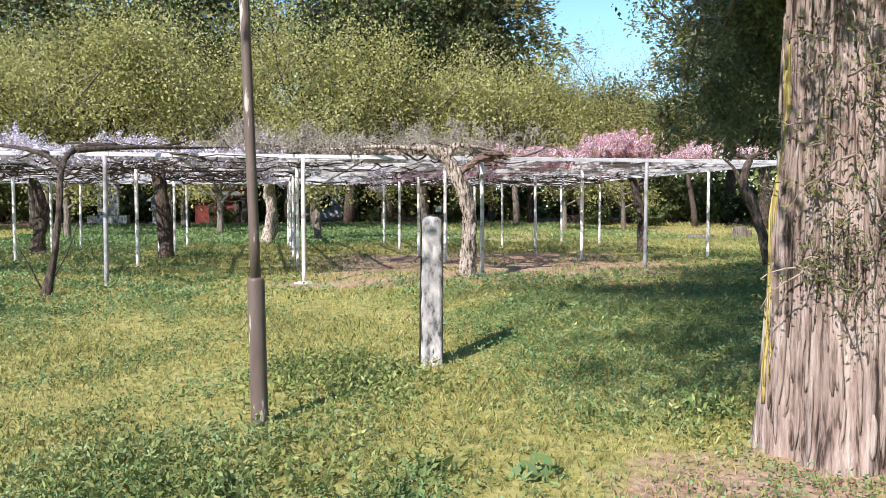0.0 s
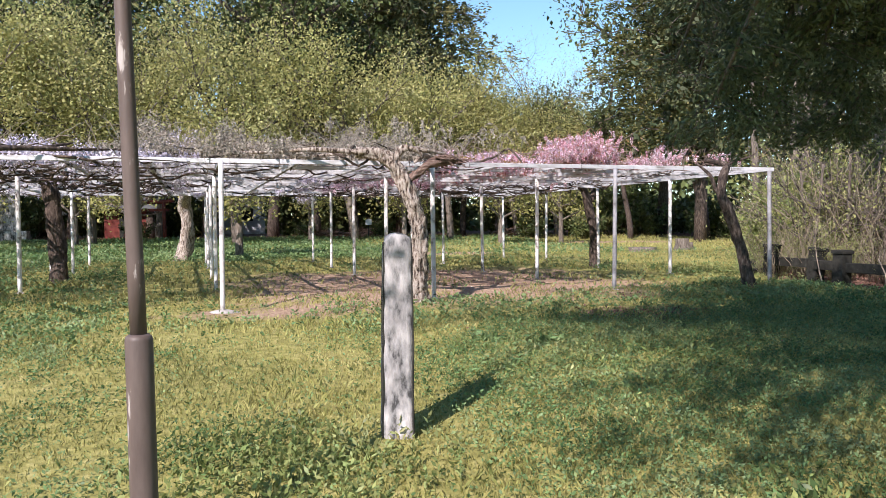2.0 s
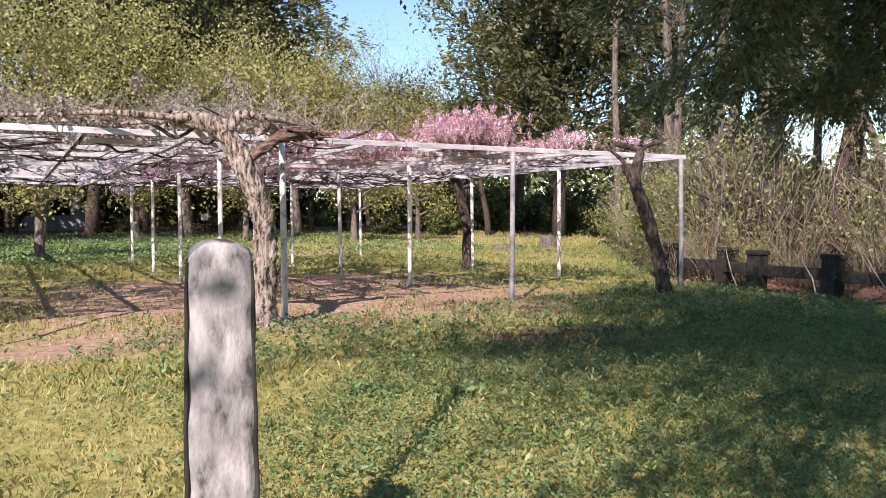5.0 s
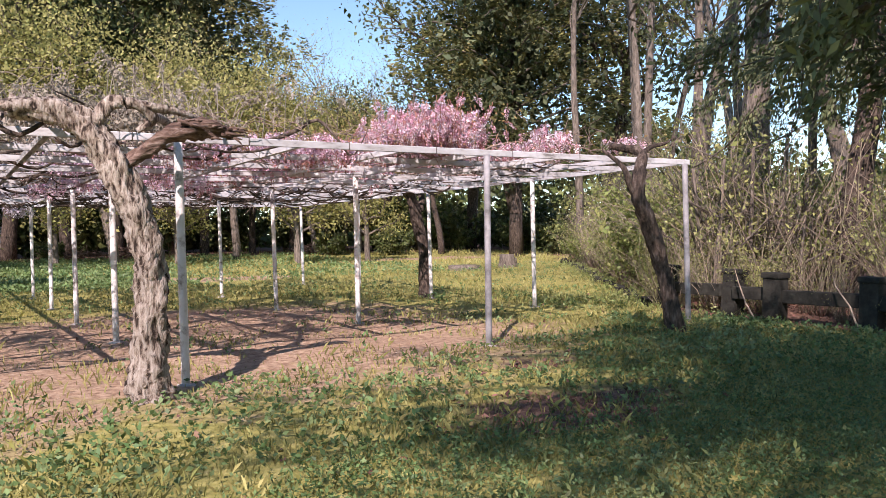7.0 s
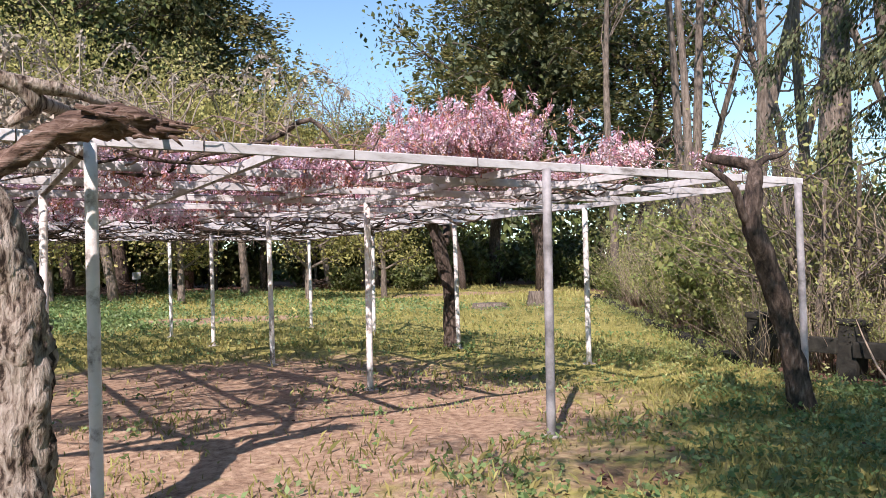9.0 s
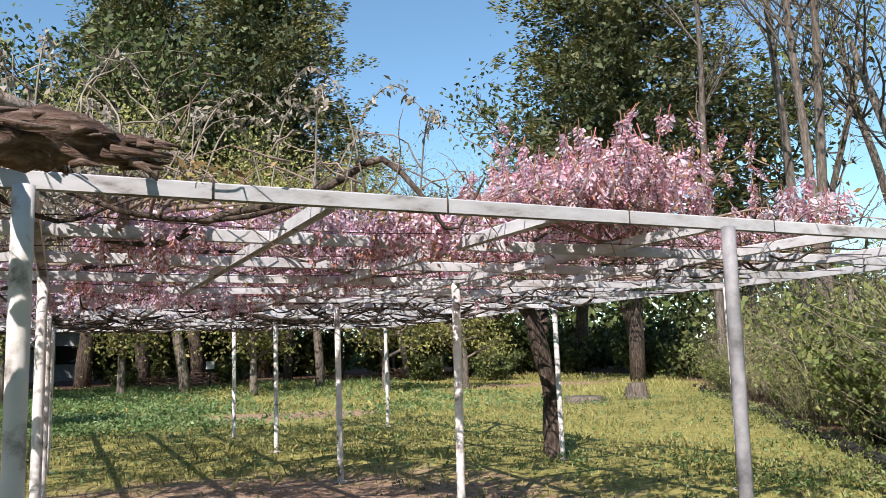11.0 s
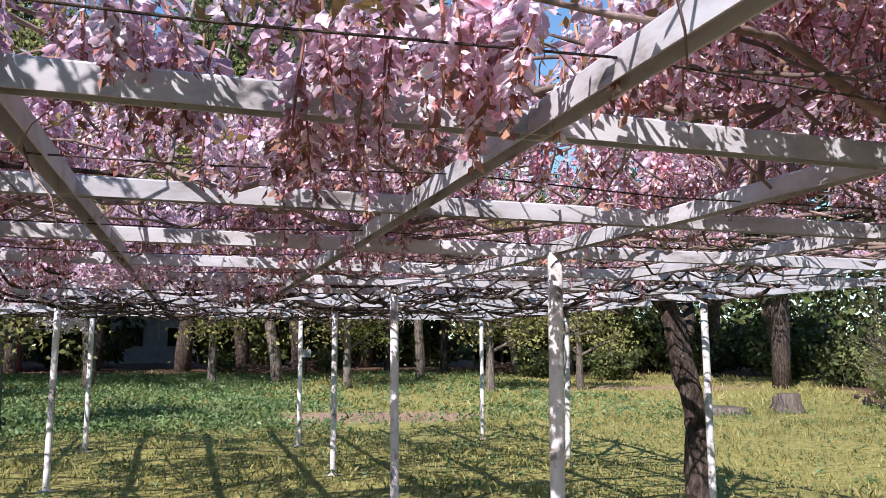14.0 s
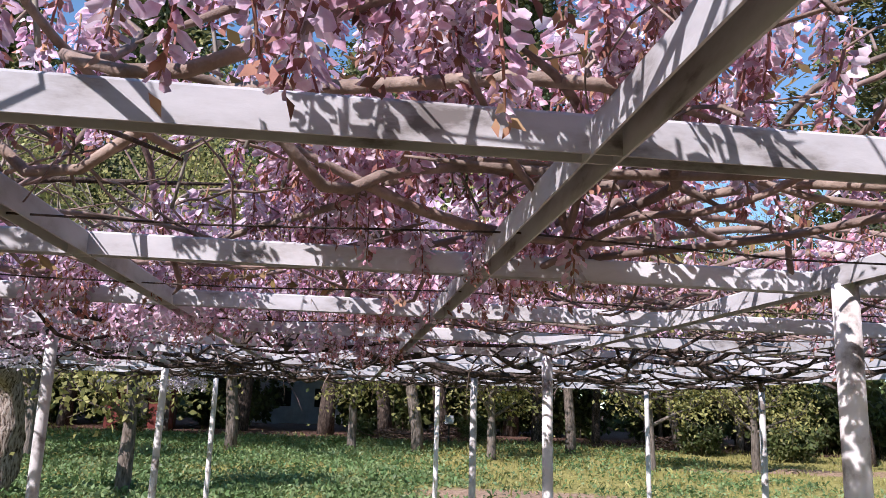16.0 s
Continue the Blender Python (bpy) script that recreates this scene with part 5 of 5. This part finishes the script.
part("board", box_bm(-0.16, 0.16, -0.045, -0.032, 0.72, 1.02, 0.004), WALLWHITE, sign)
for x, y, r, h, sd in ((17.2, 26.3, 0.25, 0.42, 1), (15.9, 27.0, 0.5, 0.14, 2), (18.2, 27.6, 0.3, 0.3, 3)):
    st = thing("tree_stump", "sawn pale tree stump in the grass", "stump", pose(x, y, gz(x, y)), group="stumps by the wood edge")
    z = np.array([-0.1, 0, h * 0.5, h, h + 0.01])
    part("stump", tube(np.stack([0 * z, 0 * z, z], -1), [r * 1.35, r * 1.25, r, r, r * 0.9], 16, 0.1, sd), BARK_WOOD, st, shade=True)

for cx, cy, w in ((6.6, 43.0, 1.9), (9.3, 45.0, 1.4), (17.0, 41.5, 1.6)):
    heap = thing("brush_pile", "low heap of reddish dead branches under the trees", "brush pile", pose(cx, cy, gz(cx, cy)), group="brush heaps")
    out = []
    for _ in range(90):
        a = kt.uniform(0, 6.28)
        p = np.array([kt.normal(0, w * 0.4), kt.normal(0, 0.35), 0.0])
        p[2] = 0.02 + 0.45 * kt.random() * math.exp(-(p[0] / w) ** 2 * 2)
        path = wander(p, (math.cos(a), 0.4 * math.sin(a), 0.05), kt.uniform(0.5, 1.3), 5, kt, 0.2, -0.05)
        path[:, 2] = np.maximum(path[:, 2], 0.02)
        out.append(tube(path, np.linspace(0.022, 0.008, 5), 4))
    part("dead_branch_tangle", join(out), DEADWOOD, heap, kind="stuff")

# ---- grass, weeds and fallen leaves ----
kg = np.random.default_rng(33)


def field(n, x0, x1, y0, y1, k):
    x, y = k.uniform(x0, x1, n), k.uniform(y0, y1, n)
    keep = (x > -0.36 * (y + 1.0) - 1.2) & (x < np.where(y < 13, 10.1, 10.1 + (y - 13) * 0.78)) & (np.hypot(x - CX, y - CY) > 0.55)
    keep &= k.random(n) > np.clip(1.5 * bare_mask(x, y) * (0.4 + 0.9 * patch(x, y, 1.3, 2)) + 0.8 * mould_mask(x, y) - 0.1, 0, 0.96)
    return x[keep], y[keep]


def patch(x, y, s=1.0, o=0.0):
    return 0.5 + 0.5 * np.sin(x * 1.7 * s + 2.1 * np.sin(y * 0.9 * s + o)) * np.sin(y * 1.9 * s + 1.7 * np.sin(x * 1.1 * s + 1 + o))


def blades(x, y, h, w, k, lean=0.35):
    n = len(x)
    z = ground_z(x, y)
    a = k.uniform(0, 6.28, n)
    l = k.normal(0, lean, (n, 2)) * h[:, None]
    c, s = np.cos(a) * w * 0.5, np.sin(a) * w * 0.5
    v = np.stack([np.stack([x - c, y - s, z - 0.01], -1), np.stack([x + c, y + s, z - 0.01], -1), np.stack([x + l[:, 0] * 0.45 + c * 0.8, y + l[:, 1] * 0.45 + s * 0.8, z + h * 0.62], -1), np.stack([x + l[:, 0] * 1.3, y + l[:, 1] * 1.3, z + h], -1)], 1)
    return v.reshape(-1, 3), np.arange(4 * n).reshape(n, 4)


turf = thing("grass", "short yellow-green spring grass of the lawn", "grass", kind="stuff")
out = []
for n, box, hh, ww in ((165000, (-6, 10.2, 0.2, 9), 0.031, 0.005), (65000, (-9, 10.5, 9, 15), 0.045, 0.01), (45000, (-11, 20, 15, 28), 0.06, 0.017), (22000, (-18, 26, 28, 46), 0.1, 0.04)):
    x, y = field(n, *box, kg)
    tall = 0.5 + 1.0 * patch(x, y, 0.7) * kg.uniform(0.6, 1.4, len(x))
    out.append(blades(x, y, hh * tall * kg.uniform(0.5, 1.4, len(x)), ww * kg.uniform(0.6, 1.4, len(x)), kg))
part("turf", join(out), GRASS, turf, kind="stuff")
weeds = thing("weeds", "leafy green weeds in patches through the grass", "weeds", kind="stuff")
out = []
for n, box, size, hgt in ((78000, (-5, 10.2, 0.2, 9.5), 0.029, 0.07), (16000, (-9, 10.2, 9.5, 15), 0.05, 0.07), (24000, (-11, 20, 15, 30), 0.055, 0.09), (30000, (-10, 16, 26, 42), 0.095, 0.14)):
    x, y = field(n, *box, kg)
    shady = smooth((x - 0.7 - 0.08 * (9 - y)) / 1.2) * (y < 12) + 0.9 * (np.hypot(x + 0.9, y - 3.2) < 1.3) + 0.6 * (x < -1.5) * (y > 8) + 1.0 * (y > 25) * smooth((8.5 - x) / 3)
    sel = kg.random(len(x)) < 0.1 + 0.5 * smooth(patch(x, y, 1.1, 4) * 2.4 - 1.4) + 1.0 * np.clip(shady, 0, 1) * smooth(patch(x, y, 0.9, 1) * 2.0)
    x, y = x[sel], y[sel]
    m = 4
    at = np.repeat(np.stack([x, y, ground_z(x, y) + 0.005], -1), m, 0)
    at = at + kg.normal(0, 0.02, at.shape) * (1, 1, 0)
    at[:, 2] += kg.random(len(at)) * hgt
    ways = np.concatenate([kg.normal(0, 1, (len(at), 2)), kg.uniform(0.1, 0.9, (len(at), 1))], 1)
    out.append(leaves(at, size, 1.9, 0.0, unit(ways), kg, 0.2))
part("foliage", join(out), WEED, weeds, kind="stuff")
tall = thing("tall_weeds", "knee-low leafy weeds and long grass near the pole", "weeds", kind="stuff")
n = 1100
x, y = kg.normal(-1.0, 0.9, n), kg.normal(3.0, 0.8, n)
sel = (x < 0.6) & (y > 1.4)
ky = kg.uniform(14.2, 27, 1100)
kx = 10.2 + 0.774 * (ky - 13.9) + kg.normal(0.1, 0.3, 1100)
x, y = np.concatenate([x[sel], kg.normal(0.15, 0.45, 500), kg.normal(2.3, 0.5, 160), kg.normal(3.2, 0.9, 420), kg.normal(9.9, 0.5, 520), kx]), np.concatenate([y[sel], kg.normal(5.5, 0.4, 500), kg.normal(4.1, 0.25, 160), kg.normal(7.6, 0.8, 420), kg.normal(14.6, 1.3, 520), ky])
m = 6
at = np.repeat(np.stack([x, y, ground_z(x, y)], -1), m, 0)
at[:, 2] += np.tile(np.linspace(0.0, 0.11, m), len(x)) * np.repeat(kg.uniform(0.4, 1.3, len(x)), m)
part("foliage", leaves(at, 0.05, 2.6, 0.0, unit(np.concatenate([kg.normal(0, 1, (len(at), 2)), kg.uniform(0.3, 1.6, (len(at), 1))], 1)), kg, 0.2), TALLWEED, tall, kind="stuff")
fallen = thing("fallen_leaves", "dry brown leaves lying by the fence", "leaves", kind="stuff")
n = 14000
x, y = kg.uniform(2.5, 12, n), kg.uniform(6, 17, n)
sel = kg.random(n) < mould_mask(x, y) * 0.95 + 0.02
x, y = x[sel], y[sel]
part("leaf_layer", leaves(np.stack([x, y, ground_z(x, y) + 0.012], -1), 0.055, 1.7, 0.0, np.concatenate([kg.normal(0, 1, (len(x), 2)), 0.15 * kg.normal(0, 1, (len(x), 1))], 1), kg, 0.3), LITTER, fallen, kind="stuff")
for cx, cy, r, n in ((-0.75, 3.3, 0.22, 26), (0.35, 3.4, 0.25, 22), (0.9, 3.2, 0.2, 18), (3.0, 8.3, 0.25, 24), (2.5, 8.6, 0.2, 20), (-1.6, 3.0, 0.3, 26), (0.2, 2.9, 0.2, 18), (2.55, 4.2, 0.25, 30)):
    t = thing("weed_clump", "large-leaved weed clump standing in the lawn", "weed", pose(cx, cy, gz(cx, cy)), group="large weeds in the lawn")
    n *= 3
    ways = np.concatenate([kg.normal(0, 1, (n, 2)), kg.uniform(0.2, 1.0, (n, 1))], 1)
    part("foliage", leaves(kg.normal(0, 0.07, (n, 3)) * (1, 1, 0.5) + (0, 0, 0.01), 0.085, 2.2, 0.0, unit(ways), kg, 0.2), WEED, t)
